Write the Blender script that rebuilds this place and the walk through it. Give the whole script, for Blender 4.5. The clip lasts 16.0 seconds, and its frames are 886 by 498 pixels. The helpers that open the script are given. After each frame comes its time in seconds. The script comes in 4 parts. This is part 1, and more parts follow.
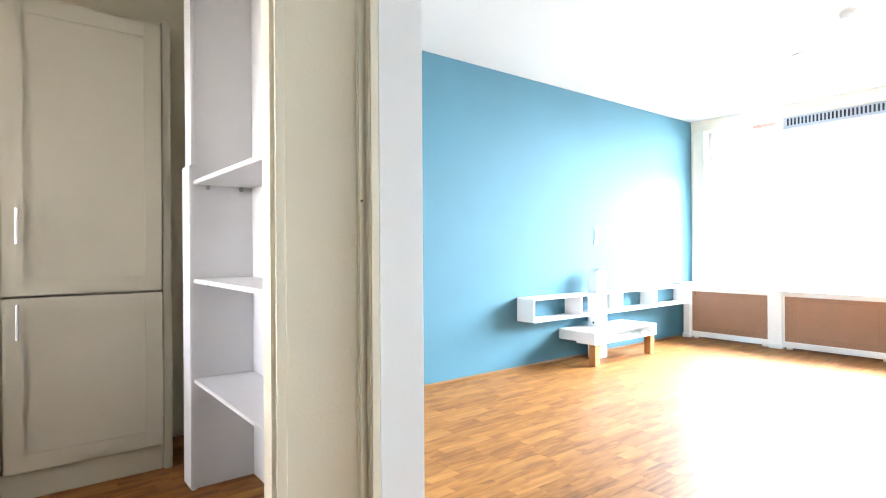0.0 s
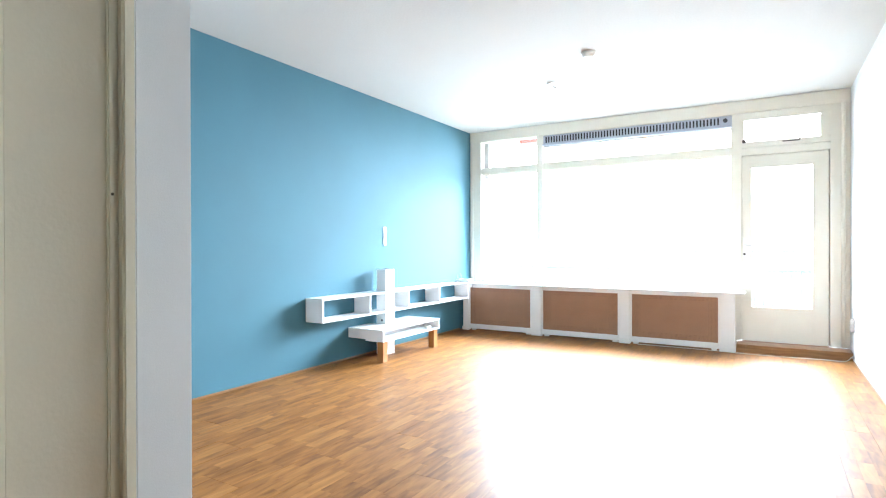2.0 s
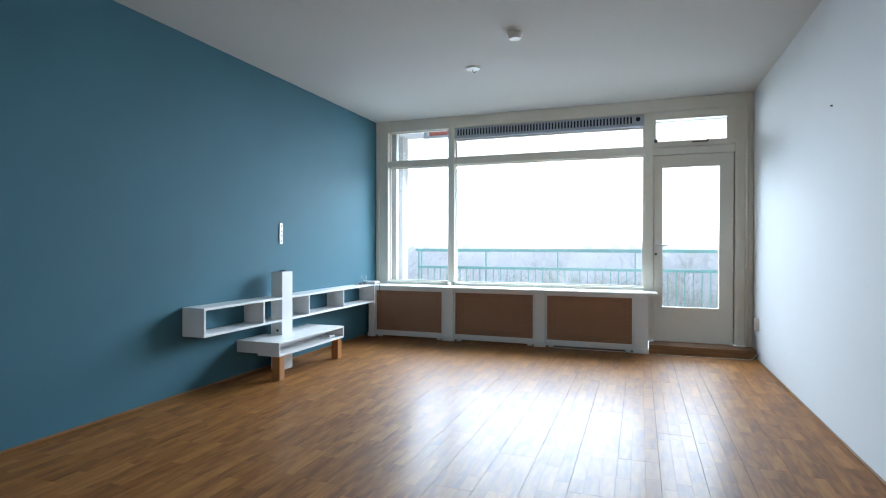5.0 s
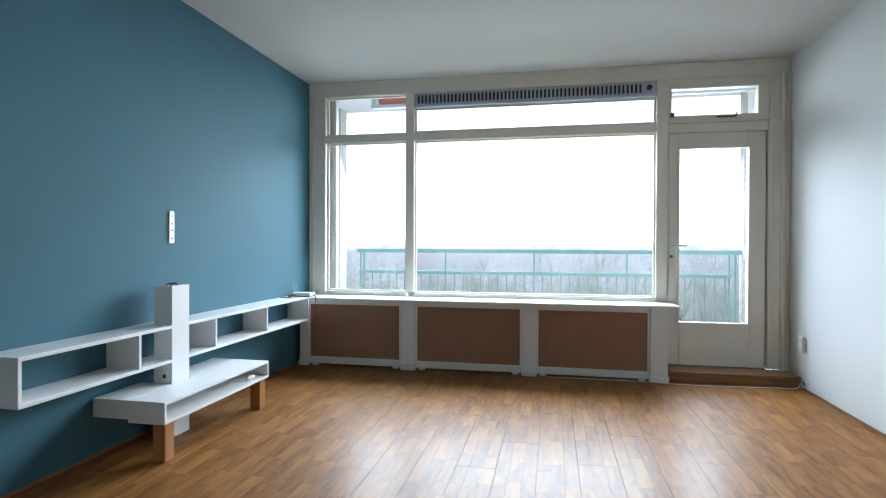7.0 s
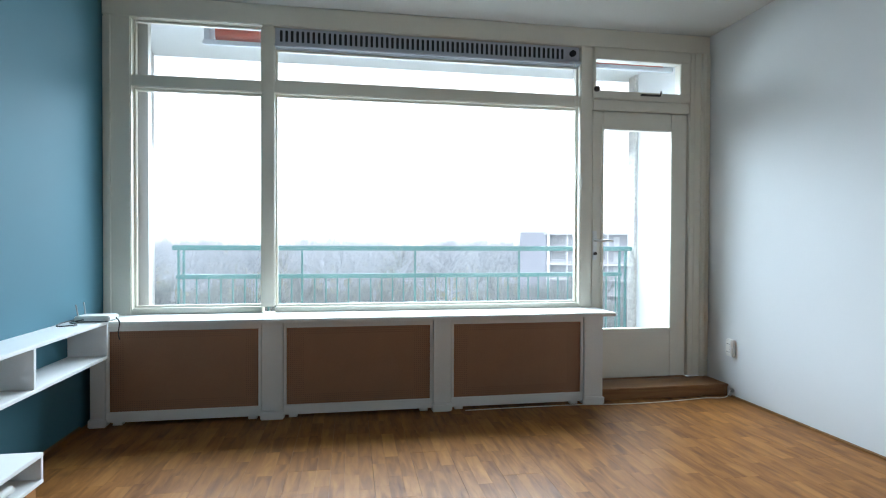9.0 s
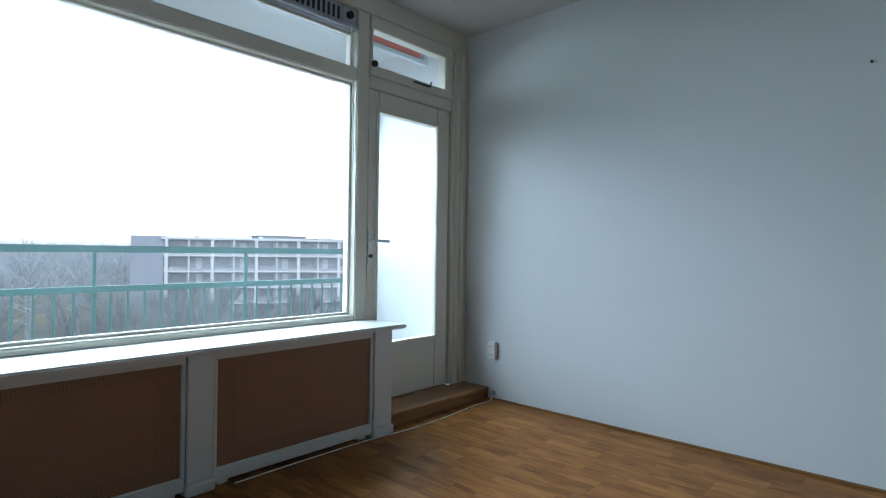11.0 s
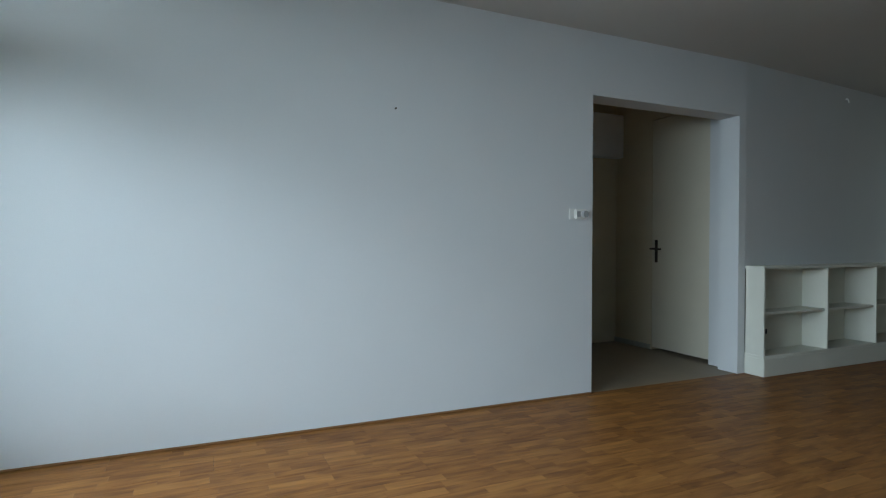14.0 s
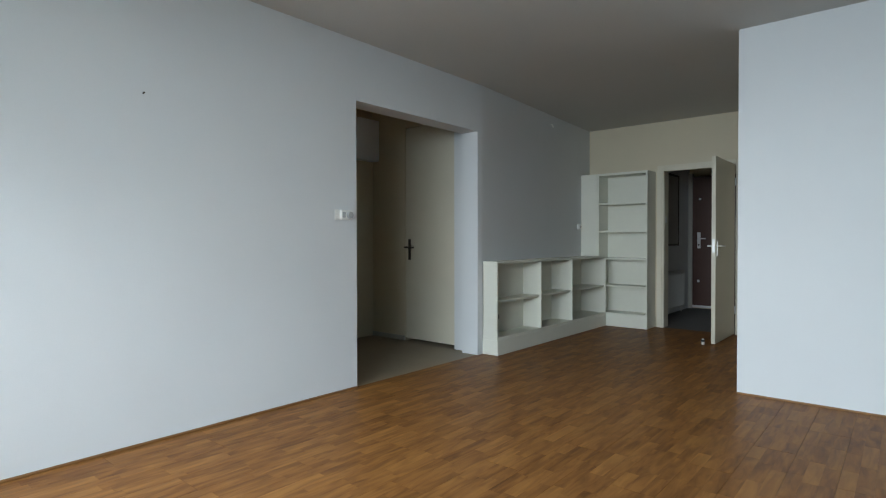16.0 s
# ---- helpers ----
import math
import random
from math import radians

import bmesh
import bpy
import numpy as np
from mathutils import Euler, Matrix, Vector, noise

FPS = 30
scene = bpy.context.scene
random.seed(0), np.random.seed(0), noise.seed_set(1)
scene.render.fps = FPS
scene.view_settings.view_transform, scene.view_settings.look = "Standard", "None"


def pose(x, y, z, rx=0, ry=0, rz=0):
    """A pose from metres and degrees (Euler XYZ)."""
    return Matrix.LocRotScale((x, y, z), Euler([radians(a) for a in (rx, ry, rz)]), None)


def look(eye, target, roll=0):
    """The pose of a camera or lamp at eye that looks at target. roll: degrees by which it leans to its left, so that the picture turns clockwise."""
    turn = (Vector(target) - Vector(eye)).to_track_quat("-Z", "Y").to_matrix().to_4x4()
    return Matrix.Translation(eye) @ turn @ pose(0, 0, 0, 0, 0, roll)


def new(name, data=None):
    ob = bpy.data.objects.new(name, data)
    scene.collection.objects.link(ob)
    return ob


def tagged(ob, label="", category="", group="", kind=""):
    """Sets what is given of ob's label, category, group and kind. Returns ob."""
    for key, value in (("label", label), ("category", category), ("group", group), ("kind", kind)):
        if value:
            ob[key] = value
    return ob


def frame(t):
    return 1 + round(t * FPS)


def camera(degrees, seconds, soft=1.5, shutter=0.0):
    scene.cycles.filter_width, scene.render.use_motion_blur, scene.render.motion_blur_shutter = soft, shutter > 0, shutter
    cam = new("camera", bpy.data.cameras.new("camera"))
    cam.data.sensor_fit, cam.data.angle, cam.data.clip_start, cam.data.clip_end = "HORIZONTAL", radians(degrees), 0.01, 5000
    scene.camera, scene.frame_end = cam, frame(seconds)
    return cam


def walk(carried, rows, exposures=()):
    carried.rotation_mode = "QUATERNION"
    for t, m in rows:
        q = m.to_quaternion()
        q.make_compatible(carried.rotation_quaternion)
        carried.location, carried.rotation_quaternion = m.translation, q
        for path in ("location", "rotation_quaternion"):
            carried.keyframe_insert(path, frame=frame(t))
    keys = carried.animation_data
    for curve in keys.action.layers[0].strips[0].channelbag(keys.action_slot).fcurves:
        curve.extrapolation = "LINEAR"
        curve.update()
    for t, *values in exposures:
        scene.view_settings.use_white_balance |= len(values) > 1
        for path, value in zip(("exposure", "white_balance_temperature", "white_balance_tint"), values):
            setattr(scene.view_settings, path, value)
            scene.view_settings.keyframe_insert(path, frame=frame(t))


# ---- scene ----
cam = camera(78.0, 16.0, soft=1.1)
PATH = [
    (0, (3.445, -6.648, 1.08), (1.87, -5.413, 1.077), -0.35),
    (0.5, (3.464, -6.625, 1.088), (2.059, -5.202, 1.075), 0.0),
    (1, (3.512, -6.642, 1.091), (2.249, -5.091, 1.076), -0.0),
    (1.5, (3.486, -6.623, 1.089), (2.351, -4.977, 1.08), -0.0),
    (2, (3.478, -6.616, 1.085), (2.458, -4.895, 1.076), -0.1),
    (2.5, (3.475, -6.614, 1.099), (2.547, -4.843, 1.084), -0.0),
    (3, (3.454, -6.61, 1.086), (2.595, -4.805, 1.076), -0.0),
    (3.5, (3.447, -6.607, 1.092), (2.624, -4.784, 1.079), 0.1),
    (4, (3.411, -6.571, 1.083), (2.615, -4.736, 1.071), 0.1),
    (6.5, (2.466, -5.225, 1.096), (2.007, -3.278, 1.079), 0.2),
    (7, (2.293, -4.916, 1.095), (1.9, -2.955, 1.078), 0.2),
    (7.5, (2.089, -4.616, 1.092), (1.84, -2.631, 1.072), 0.2),
    (8, (1.88, -4.307, 1.087), (1.751, -2.311, 1.073), 0.1),
    (10.5, (1.157, -2.919, 1.074), (2.386, -1.341, 1.059), 0.9),
    (11, (1.073, -2.621, 1.036), (2.554, -1.277, 1.044), 0.8),
    (11.5, (1.015, -2.341, 1.026), (2.778, -1.397, 1.038), 0.8),
    (12, (0.986, -2.048, 0.998), (2.891, -1.44, 1.026), 0.5),
    (12.5, (0.93, -1.81, 1.019), (2.916, -1.58, 1.038), 0.5),
    (13, (0.89, -1.577, 1.063), (2.87, -1.859, 1.052), 0.3),
    (13.5, (0.948, -1.406, 1.09), (2.864, -1.979, 1.065), 0.2),
    (14, (0.986, -1.298, 1.091), (2.814, -2.108, 1.069), 0.2),
    (14.5, (0.992, -1.24, 1.11), (2.686, -2.303, 1.082), 0.1),
    (15, (1.025, -1.187, 1.128), (2.547, -2.484, 1.093), 0.2),
    (15.5, (0.986, -1.179, 1.104), (2.384, -2.609, 1.08), -0.1),
    (16, (1.01, -1.167, 1.107), (2.303, -2.693, 1.078), -0.1),
]

# ---- light ----
EXPOSURES = [(0.0, 4.9, 6500, 13), (1.5, 4.4, 6350, 11), (2.0, 4.25, 6250, 11), (2.5, 3.95, 6150, 10), (3.0, 3.6, 6100, 10), (3.5, 3.0, 6050, 10), (4.0, 2.6, 6050, 10), (6.5, 2.05, 6250, 10), (8.0, 2.15, 6400, 10),
             (10.5, 1.35, 5850, 5), (11.0, 1.2, 5800, 5), (12.5, 1.1, 5850, 5), (13.5, 1.45, 6100, 5), (14.5, 1.6, 6200, 6), (16.0, 2.1, 6600, 9)]
walk(cam, [(t, look(eye, target, roll)) for t, eye, target, roll in PATH], EXPOSURES)

world = bpy.data.worlds.new("overcast_sky")
scene.world = world
world.use_nodes = True
wn = world.node_tree.nodes
wl = world.node_tree.links
sky = wn.new("ShaderNodeTexSky")
sky.sky_type = "NISHITA"
sky.sun_disc = False
sky.sun_elevation = radians(48)
sky.sun_rotation = radians(200)
sky.air_density, sky.dust_density, sky.ozone_density = 1.0, 1.0, 1.0
grey = wn.new("ShaderNodeHueSaturation")
grey.inputs["Saturation"].default_value = 0.3
wl.new(sky.outputs[0], grey.inputs["Color"])
wl.new(grey.outputs[0], wn["Background"].inputs["Color"])
wn["Background"].inputs["Strength"].default_value = 0.15

sun = new("sun", bpy.data.lights.new("sun", "SUN"))
sun.data.energy = 0.8
sun.data.angle = radians(15)
sun.data.color = (1.0, 0.95, 0.88)
sun.matrix_world = look((20, -60, 67), (0, 0, 0))


def opening_lamp(name, x0, x1, z0, z1, y, watts, color, inward, down):
    """An area lamp in an opening of the outer wall, for overcast sky or added fill."""
    data = bpy.data.lights.new(name, "AREA")
    data.shape, data.size, data.size_y = "RECTANGLE", x1 - x0, z1 - z0
    data.energy, data.color, data.spread = watts, color, radians(125)
    ob = new(name, data)
    c = Vector(((x0 + x1) / 2, y, (z0 + z1) / 2))
    ob.matrix_world = look(c, c + Vector((0, inward * math.cos(radians(down)), -math.sin(radians(down)))))
    return ob


opening_lamp("sky_over_railing", -0.10, 4.10, 1.08, 2.56, 1.29, 71, (0.72, 0.87, 1.0), -1, 35)
# added fill light for the kitchen; the opening behind it is invented
opening_lamp("kitchen_fill_lamp", 0.3, 1.6, 1.05, 2.25, -8.36, 0.15, (0.98, 0.95, 1.0), 1, 20)


# ---- materials ----
def material(name, color, rough=0.5, spread=0.08, scale=6.0, fine=90.0, bump=0.03, metal=0.0, coat=0.0, island=0.0,
             per_object=0.0, stretch=(1, 1, 1), stain=0.0, gloss=0.5, stain_color=(0.2, 0.18, 0.15)):
    m = bpy.data.materials.new(name)
    m.use_nodes = True
    n, l = m.node_tree.nodes, m.node_tree.links
    b = n["Principled BSDF"]
    co = n.new("ShaderNodeTexCoord")
    mp = n.new("ShaderNodeMapping")
    mp.inputs["Scale"].default_value = stretch
    l.new(co.outputs["Object"], mp.inputs["Vector"])
    big = n.new("ShaderNodeTexNoise")
    big.inputs["Scale"].default_value = scale
    big.inputs["Detail"].default_value = 4
    small = n.new("ShaderNodeTexNoise")
    small.inputs["Scale"].default_value = fine
    small.inputs["Detail"].default_value = 3
    l.new(mp.outputs[0], big.inputs["Vector"])
    l.new(mp.outputs[0], small.inputs["Vector"])
    add = n.new("ShaderNodeMath")
    add.operation = "ADD"
    l.new(big.outputs["Fac"], add.inputs[0])
    half = n.new("ShaderNodeMath")
    half.operation = "MULTIPLY"
    half.inputs[1].default_value = 0.5
    l.new(small.outputs["Fac"], half.inputs[0])
    l.new(half.outputs[0], add.inputs[1])
    total = add.outputs[0]
    for amount, node, out in ((island, "ShaderNodeNewGeometry", "Random Per Island"), (per_object, "ShaderNodeObjectInfo", "Random")):
        if amount:
            src = n.new(node)
            mul = n.new("ShaderNodeMath")
            mul.operation = "MULTIPLY_ADD"
            mul.inputs[1].default_value = amount
            l.new(src.outputs[out], mul.inputs[0])
            l.new(total, mul.inputs[2])
            total = mul.outputs[0]
    rng = n.new("ShaderNodeMapRange")
    rng.inputs["From Min"].default_value = 0.35
    rng.inputs["From Max"].default_value = 1.15 + island + per_object
    rng.inputs["To Min"].default_value = 1 - spread
    rng.inputs["To Max"].default_value = 1 + spread
    l.new(total, rng.inputs["Value"])
    mix = n.new("ShaderNodeMix")
    mix.data_type, mix.blend_type = "RGBA", "MULTIPLY"
    mix.inputs["Factor"].default_value = 1
    mix.inputs["A"].default_value = (*color, 1)
    l.new(rng.outputs[0], mix.inputs["B"])
    col = mix.outputs["Result"]
    if stain:
        st = n.new("ShaderNodeTexNoise")
        st.inputs["Scale"].default_value = scale * 0.6
        st.inputs["Detail"].default_value = 6
        l.new(co.outputs["Object"], st.inputs["Vector"])
        sr = n.new("ShaderNodeMapRange")
        sr.inputs["From Min"].default_value = 0.55
        sr.inputs["From Max"].default_value = 0.75
        sr.inputs["To Max"].default_value = stain
        l.new(st.outputs["Fac"], sr.inputs["Value"])
        mx = n.new("ShaderNodeMix")
        mx.data_type = "RGBA"
        l.new(sr.outputs[0], mx.inputs["Factor"])
        l.new(col, mx.inputs["A"])
        mx.inputs["B"].default_value = (*stain_color, 1)
        col = mx.outputs["Result"]
    l.new(col, b.inputs["Base Color"])
    rr = n.new("ShaderNodeMapRange")
    rr.inputs["To Min"].default_value = max(0.02, rough - 0.06)
    rr.inputs["To Max"].default_value = min(1, rough + 0.08)
    l.new(big.outputs["Fac"], rr.inputs["Value"])
    l.new(rr.outputs[0], b.inputs["Roughness"])
    b.inputs["Metallic"].default_value = metal
    b.inputs["Specular IOR Level"].default_value = gloss
    b.inputs["Coat Weight"].default_value = coat
    b.inputs["Coat Roughness"].default_value = 0.15
    if bump:
        bp = n.new("ShaderNodeBump")
        bp.inputs["Strength"].default_value = 1.0
        bp.inputs["Distance"].default_value = bump * 0.02
        l.new(small.outputs["Fac"], bp.inputs["Height"])
        l.new(bp.outputs[0], b.inputs["Normal"])
    return m


def wood(name, dark, light, rough=0.35, island=0.8, along=(14, 1.2, 14), coat=0.2, rare=1.0, gloss=0.27, wavy=0.0):
    """Oak-like wood: grain drawn out along one axis, tone by piece, small dark knots."""
    m = bpy.data.materials.new(name)
    m.use_nodes = True
    n, l = m.node_tree.nodes, m.node_tree.links
    b = n["Principled BSDF"]
    co = n.new("ShaderNodeTexCoord")
    geo = n.new("ShaderNodeNewGeometry")
    inf = n.new("ShaderNodeObjectInfo")
    off = n.new("ShaderNodeVectorMath")
    off.operation = "MULTIPLY_ADD"
    cmb = n.new("ShaderNodeCombineXYZ")
    l.new(geo.outputs["Random Per Island"], cmb.inputs[0])
    l.new(inf.outputs["Random"], cmb.inputs[1])
    l.new(geo.outputs["Random Per Island"], cmb.inputs[2])
    l.new(cmb.outputs[0], off.inputs[0])
    off.inputs[1].default_value = (9, 13, 7)
    l.new(co.outputs["Object"], off.inputs[2])
    mp = n.new("ShaderNodeMapping")
    mp.inputs["Scale"].default_value = along
    l.new(off.outputs[0], mp.inputs["Vector"])
    grain = n.new("ShaderNodeTexNoise")
    grain.inputs["Scale"].default_value = 3.0
    grain.inputs["Detail"].default_value = 7
    grain.inputs["Distortion"].default_value = 0.6
    l.new(mp.outputs[0], grain.inputs["Vector"])
    knot = n.new("ShaderNodeTexNoise")
    knot.inputs["Scale"].default_value = 0.55
    knot.inputs["Detail"].default_value = 2
    l.new(mp.outputs[0], knot.inputs["Vector"])
    tone = n.new("ShaderNodeMath")
    tone.operation = "MULTIPLY_ADD"
    tone.inputs[1].default_value = island
    pick = n.new("ShaderNodeMath")
    pick.operation = "POWER"
    pick.inputs[1].default_value = rare
    l.new(geo.outputs["Random Per Island"], pick.inputs[0])
    l.new(pick.outputs[0], tone.inputs[0])
    l.new(grain.outputs["Fac"], tone.inputs[2])
    tone2 = n.new("ShaderNodeMath")
    tone2.operation = "MULTIPLY_ADD"
    tone2.inputs[1].default_value = island * 0.25
    l.new(inf.outputs["Random"], tone2.inputs[0])
    l.new(tone.outputs[0], tone2.inputs[2])
    rng = n.new("ShaderNodeMapRange")
    rng.inputs["From Min"].default_value = 0.3
    rng.inputs["From Max"].default_value = 0.7 + island * 1.2
    l.new(tone2.outputs[0], rng.inputs["Value"])
    mix = n.new("ShaderNodeMix")
    mix.data_type = "RGBA"
    mix.inputs["A"].default_value = (*dark, 1)
    mix.inputs["B"].default_value = (*light, 1)
    l.new(rng.outputs[0], mix.inputs["Factor"])
    kr = n.new("ShaderNodeMapRange")
    kr.inputs["From Min"].default_value = 0.75
    kr.inputs["From Max"].default_value = 0.9
    kr.inputs["To Max"].default_value = 0.25
    l.new(knot.outputs["Fac"], kr.inputs["Value"])
    mk = n.new("ShaderNodeMix")
    mk.data_type = "RGBA"
    mk.inputs["B"].default_value = (dark[0] * 0.35, dark[1] * 0.3, dark[2] * 0.3, 1)
    l.new(kr.outputs[0], mk.inputs["Factor"])
    l.new(mix.outputs["Result"], mk.inputs["A"])
    l.new(mk.outputs["Result"], b.inputs["Base Color"])
    rr = n.new("ShaderNodeMapRange")
    rr.inputs["To Min"].default_value = rough - 0.06
    rr.inputs["To Max"].default_value = rough + 0.1
    l.new(grain.outputs["Fac"], rr.inputs["Value"])
    l.new(rr.outputs[0], b.inputs["Roughness"])
    b.inputs["Specular IOR Level"].default_value = gloss
    b.inputs["Coat Weight"].default_value = coat
    b.inputs["Coat Roughness"].default_value = 0.16
    bp = n.new("ShaderNodeBump")
    bp.inputs["Distance"].default_value = 0.0006
    l.new(grain.outputs["Fac"], bp.inputs["Height"])
    l.new(bp.outputs[0], b.inputs["Normal"])
    if wavy:
        # each strip lies a little uneven
        sw = n.new("ShaderNodeTexNoise")
        sw.inputs["Scale"].default_value = 5.0
        sw.inputs["Detail"].default_value = 2
        l.new(off.outputs[0], sw.inputs["Vector"])
        b2 = n.new("ShaderNodeBump")
        b2.inputs["Distance"].default_value = wavy
        l.new(sw.outputs["Fac"], b2.inputs["Height"])
        l.new(b2.outputs[0], bp.inputs["Normal"])
    return m


def pane_material(name, tint=(1, 1, 1), film=0.015):
    m = bpy.data.materials.new(name)
    m.use_nodes = True
    n, l = m.node_tree.nodes, m.node_tree.links
    n.remove(n["Principled BSDF"])
    t = n.new("ShaderNodeBsdfTransparent")
    t.inputs["Color"].default_value = (*tint, 1)
    g = n.new("ShaderNodeBsdfGlossy")
    g.inputs["Roughness"].default_value = 0.01
    f = n.new("ShaderNodeLayerWeight")
    f.inputs["Blend"].default_value = 0.5
    pw = n.new("ShaderNodeMath")
    pw.operation = "POWER"
    pw.inputs[1].default_value = 4.0
    l.new(f.outputs["Facing"], pw.inputs[0])
    ga = n.new("ShaderNodeMath")
    ga.operation = "MULTIPLY_ADD"
    ga.inputs[1].default_value, ga.inputs[2].default_value = 0.5, 0.025
    l.new(pw.outputs[0], ga.inputs[0])
    x = n.new("ShaderNodeMixShader")
    l.new(ga.outputs[0], x.inputs[0])
    l.new(t.outputs[0], x.inputs[1])
    l.new(g.outputs[0], x.inputs[2])
    # thin film of dust, thicker in patches
    dust = n.new("ShaderNodeBsdfTranslucent")
    dust.inputs["Color"].default_value = (0.85, 0.88, 0.9, 1)
    co = n.new("ShaderNodeTexCoord")
    ns = n.new("ShaderNodeTexNoise")
    ns.inputs["Scale"].default_value = 2.2
    ns.inputs["Detail"].default_value = 6
    l.new(co.outputs["Object"], ns.inputs["Vector"])
    mr = n.new("ShaderNodeMapRange")
    mr.inputs["From Min"].default_value, mr.inputs["From Max"].default_value = 0.3, 0.75
    mr.inputs["To Min"].default_value, mr.inputs["To Max"].default_value = film * 0.6, film * 1.5
    l.new(ns.outputs["Fac"], mr.inputs["Value"])
    y = n.new("ShaderNodeMixShader")
    l.new(mr.outputs[0], y.inputs[0])
    l.new(x.outputs[0], y.inputs[1])
    l.new(dust.outputs[0], y.inputs[2])
    l.new(y.outputs[0], n["Material Output"].inputs["Surface"])
    return m


def perforated(name):
    """Brown hardboard with rows of small round holes along its margins."""
    m = material(name, (0.30, 0.155, 0.085), 0.55, 0.12, 5, 120, 0.02)
    n, l = m.node_tree.nodes, m.node_tree.links
    b = n["Principled BSDF"]
    co = n.new("ShaderNodeTexCoord")
    sc = n.new("ShaderNodeVectorMath")
    sc.operation = "SCALE"
    sc.inputs["Scale"].default_value = 1 / 0.0125
    l.new(co.outputs["Object"], sc.inputs[0])
    fr = n.new("ShaderNodeVectorMath")
    fr.operation = "FRACTION"
    l.new(sc.outputs[0], fr.inputs[0])
    flat = n.new("ShaderNodeVectorMath")
    flat.operation = "MULTIPLY"
    flat.inputs[1].default_value = (1, 0, 1)
    l.new(fr.outputs[0], flat.inputs[0])
    ds = n.new("ShaderNodeVectorMath")
    ds.operation = "DISTANCE"
    ds.inputs[1].default_value = (0.5, 0, 0.5)
    l.new(flat.outputs[0], ds.inputs[0])
    hole = n.new("ShaderNodeMath")
    hole.operation = "LESS_THAN"
    hole.inputs[1].default_value = 0.26
    l.new(ds.outputs["Value"], hole.inputs[0])
    xyz = n.new("ShaderNodeSeparateXYZ")
    l.new(co.outputs["Object"], xyz.inputs[0])

    def math_node(op, a, value):
        q = n.new("ShaderNodeMath")
        q.operation = op
        l.new(a, q.inputs[0])
        q.inputs[1].default_value = value
        return q.outputs[0]

    side = math_node("GREATER_THAN", math_node("ABSOLUTE", xyz.outputs[0], 0), 0.335)
    low = math_node("LESS_THAN", xyz.outputs[2], 0.125)
    high = math_node("GREATER_THAN", xyz.outputs[2], 0.49)
    rim = n.new("ShaderNodeMath")
    rim.operation = "MAXIMUM"
    l.new(side, rim.inputs[0])
    l.new(low, rim.inputs[1])
    rim2 = n.new("ShaderNodeMath")
    rim2.operation = "MAXIMUM"
    l.new(rim.outputs[0], rim2.inputs[0])
    l.new(high, rim2.inputs[1])
    gate = n.new("ShaderNodeMath")
    gate.operation = "MULTIPLY"
    l.new(rim2.outputs[0], gate.inputs[0])
    l.new(hole.outputs[0], gate.inputs[1])
    old = b.inputs["Base Color"].links[0].from_socket
    mx = n.new("ShaderNodeMix")
    mx.data_type = "RGBA"
    l.new(gate.outputs[0], mx.inputs["Factor"])
    l.new(old, mx.inputs["A"])
    mx.inputs["B"].default_value = (0.20, 0.103, 0.057, 1)
    l.new(mx.outputs["Result"], b.inputs["Base Color"])
    return m


BLUE = material("blue_wall_paint", (0.053, 0.148, 0.190), 0.72, 0.10, 1.4, 240, 0.03, stain=0.12, stain_color=(0.08, 0.20, 0.26), gloss=0.3)
WHITE_WALL = material("white_wall_paint", (0.65, 0.66, 0.66), 0.75, 0.04, 1.3, 260, 0.03, stain=0.10, stain_color=(0.58, 0.58, 0.57))
CEIL = material("ceiling_paint", (0.54, 0.535, 0.51), 0.85, 0.03, 1.0, 60, 0.08)
FRAME = material("cream_frame_paint", (0.74, 0.705, 0.61), 0.38, 0.04, 5, 90, 0.03, stain=0.12, stain_color=(0.6, 0.56, 0.47))
COVER = material("white_cover_paint", (0.74, 0.73, 0.70), 0.4, 0.04, 5, 90, 0.03, stain=0.10, stain_color=(0.58, 0.55, 0.5))
LAMINATE = material("white_laminate", (0.78, 0.78, 0.77), 0.35, 0.03, 8, 150, 0.015, stain=0.08, stain_color=(0.6, 0.6, 0.58))
CREAM = material("cream_door_paint", (0.64, 0.59, 0.47), 0.42, 0.04, 4, 80, 0.03, stain=0.08, stain_color=(0.55, 0.5, 0.4))
CABINET = material("greige_cabinet_paint", (0.47, 0.43, 0.34), 0.42, 0.04, 4, 80, 0.03, stain=0.06, stain_color=(0.40, 0.36, 0.28))
# white niche paint greyed down, the recess's shade put into its colour
NICHE = material("shaded_white_niche_paint", (0.60, 0.59, 0.60), 0.55, 0.04, 4, 90, 0.03, stain=0.08, stain_color=(0.5, 0.49, 0.49))
SHELF = material("cream_shelf_paint", (0.70, 0.69, 0.60), 0.45, 0.04, 5, 90, 0.03, stain=0.1, stain_color=(0.58, 0.55, 0.45))
PLAIN = material("pale_plaster", (0.61, 0.54, 0.40), 0.8, 0.04, 2, 90, 0.06)
OAK = wood("oak_floor", (0.115, 0.041, 0.011), (0.39, 0.176, 0.050), 0.42, 0.25, (9, 1.5, 9), 0.06, 2.4, 0.08, 0.0015)
OAK_TRIM = wood("oak_trim", (0.17, 0.08, 0.03), (0.30, 0.15, 0.06), 0.4, 0.3)
STEP = wood("step_wood", (0.17, 0.075, 0.03), (0.32, 0.16, 0.065), 0.45, 0.2, (1.2, 14, 14))
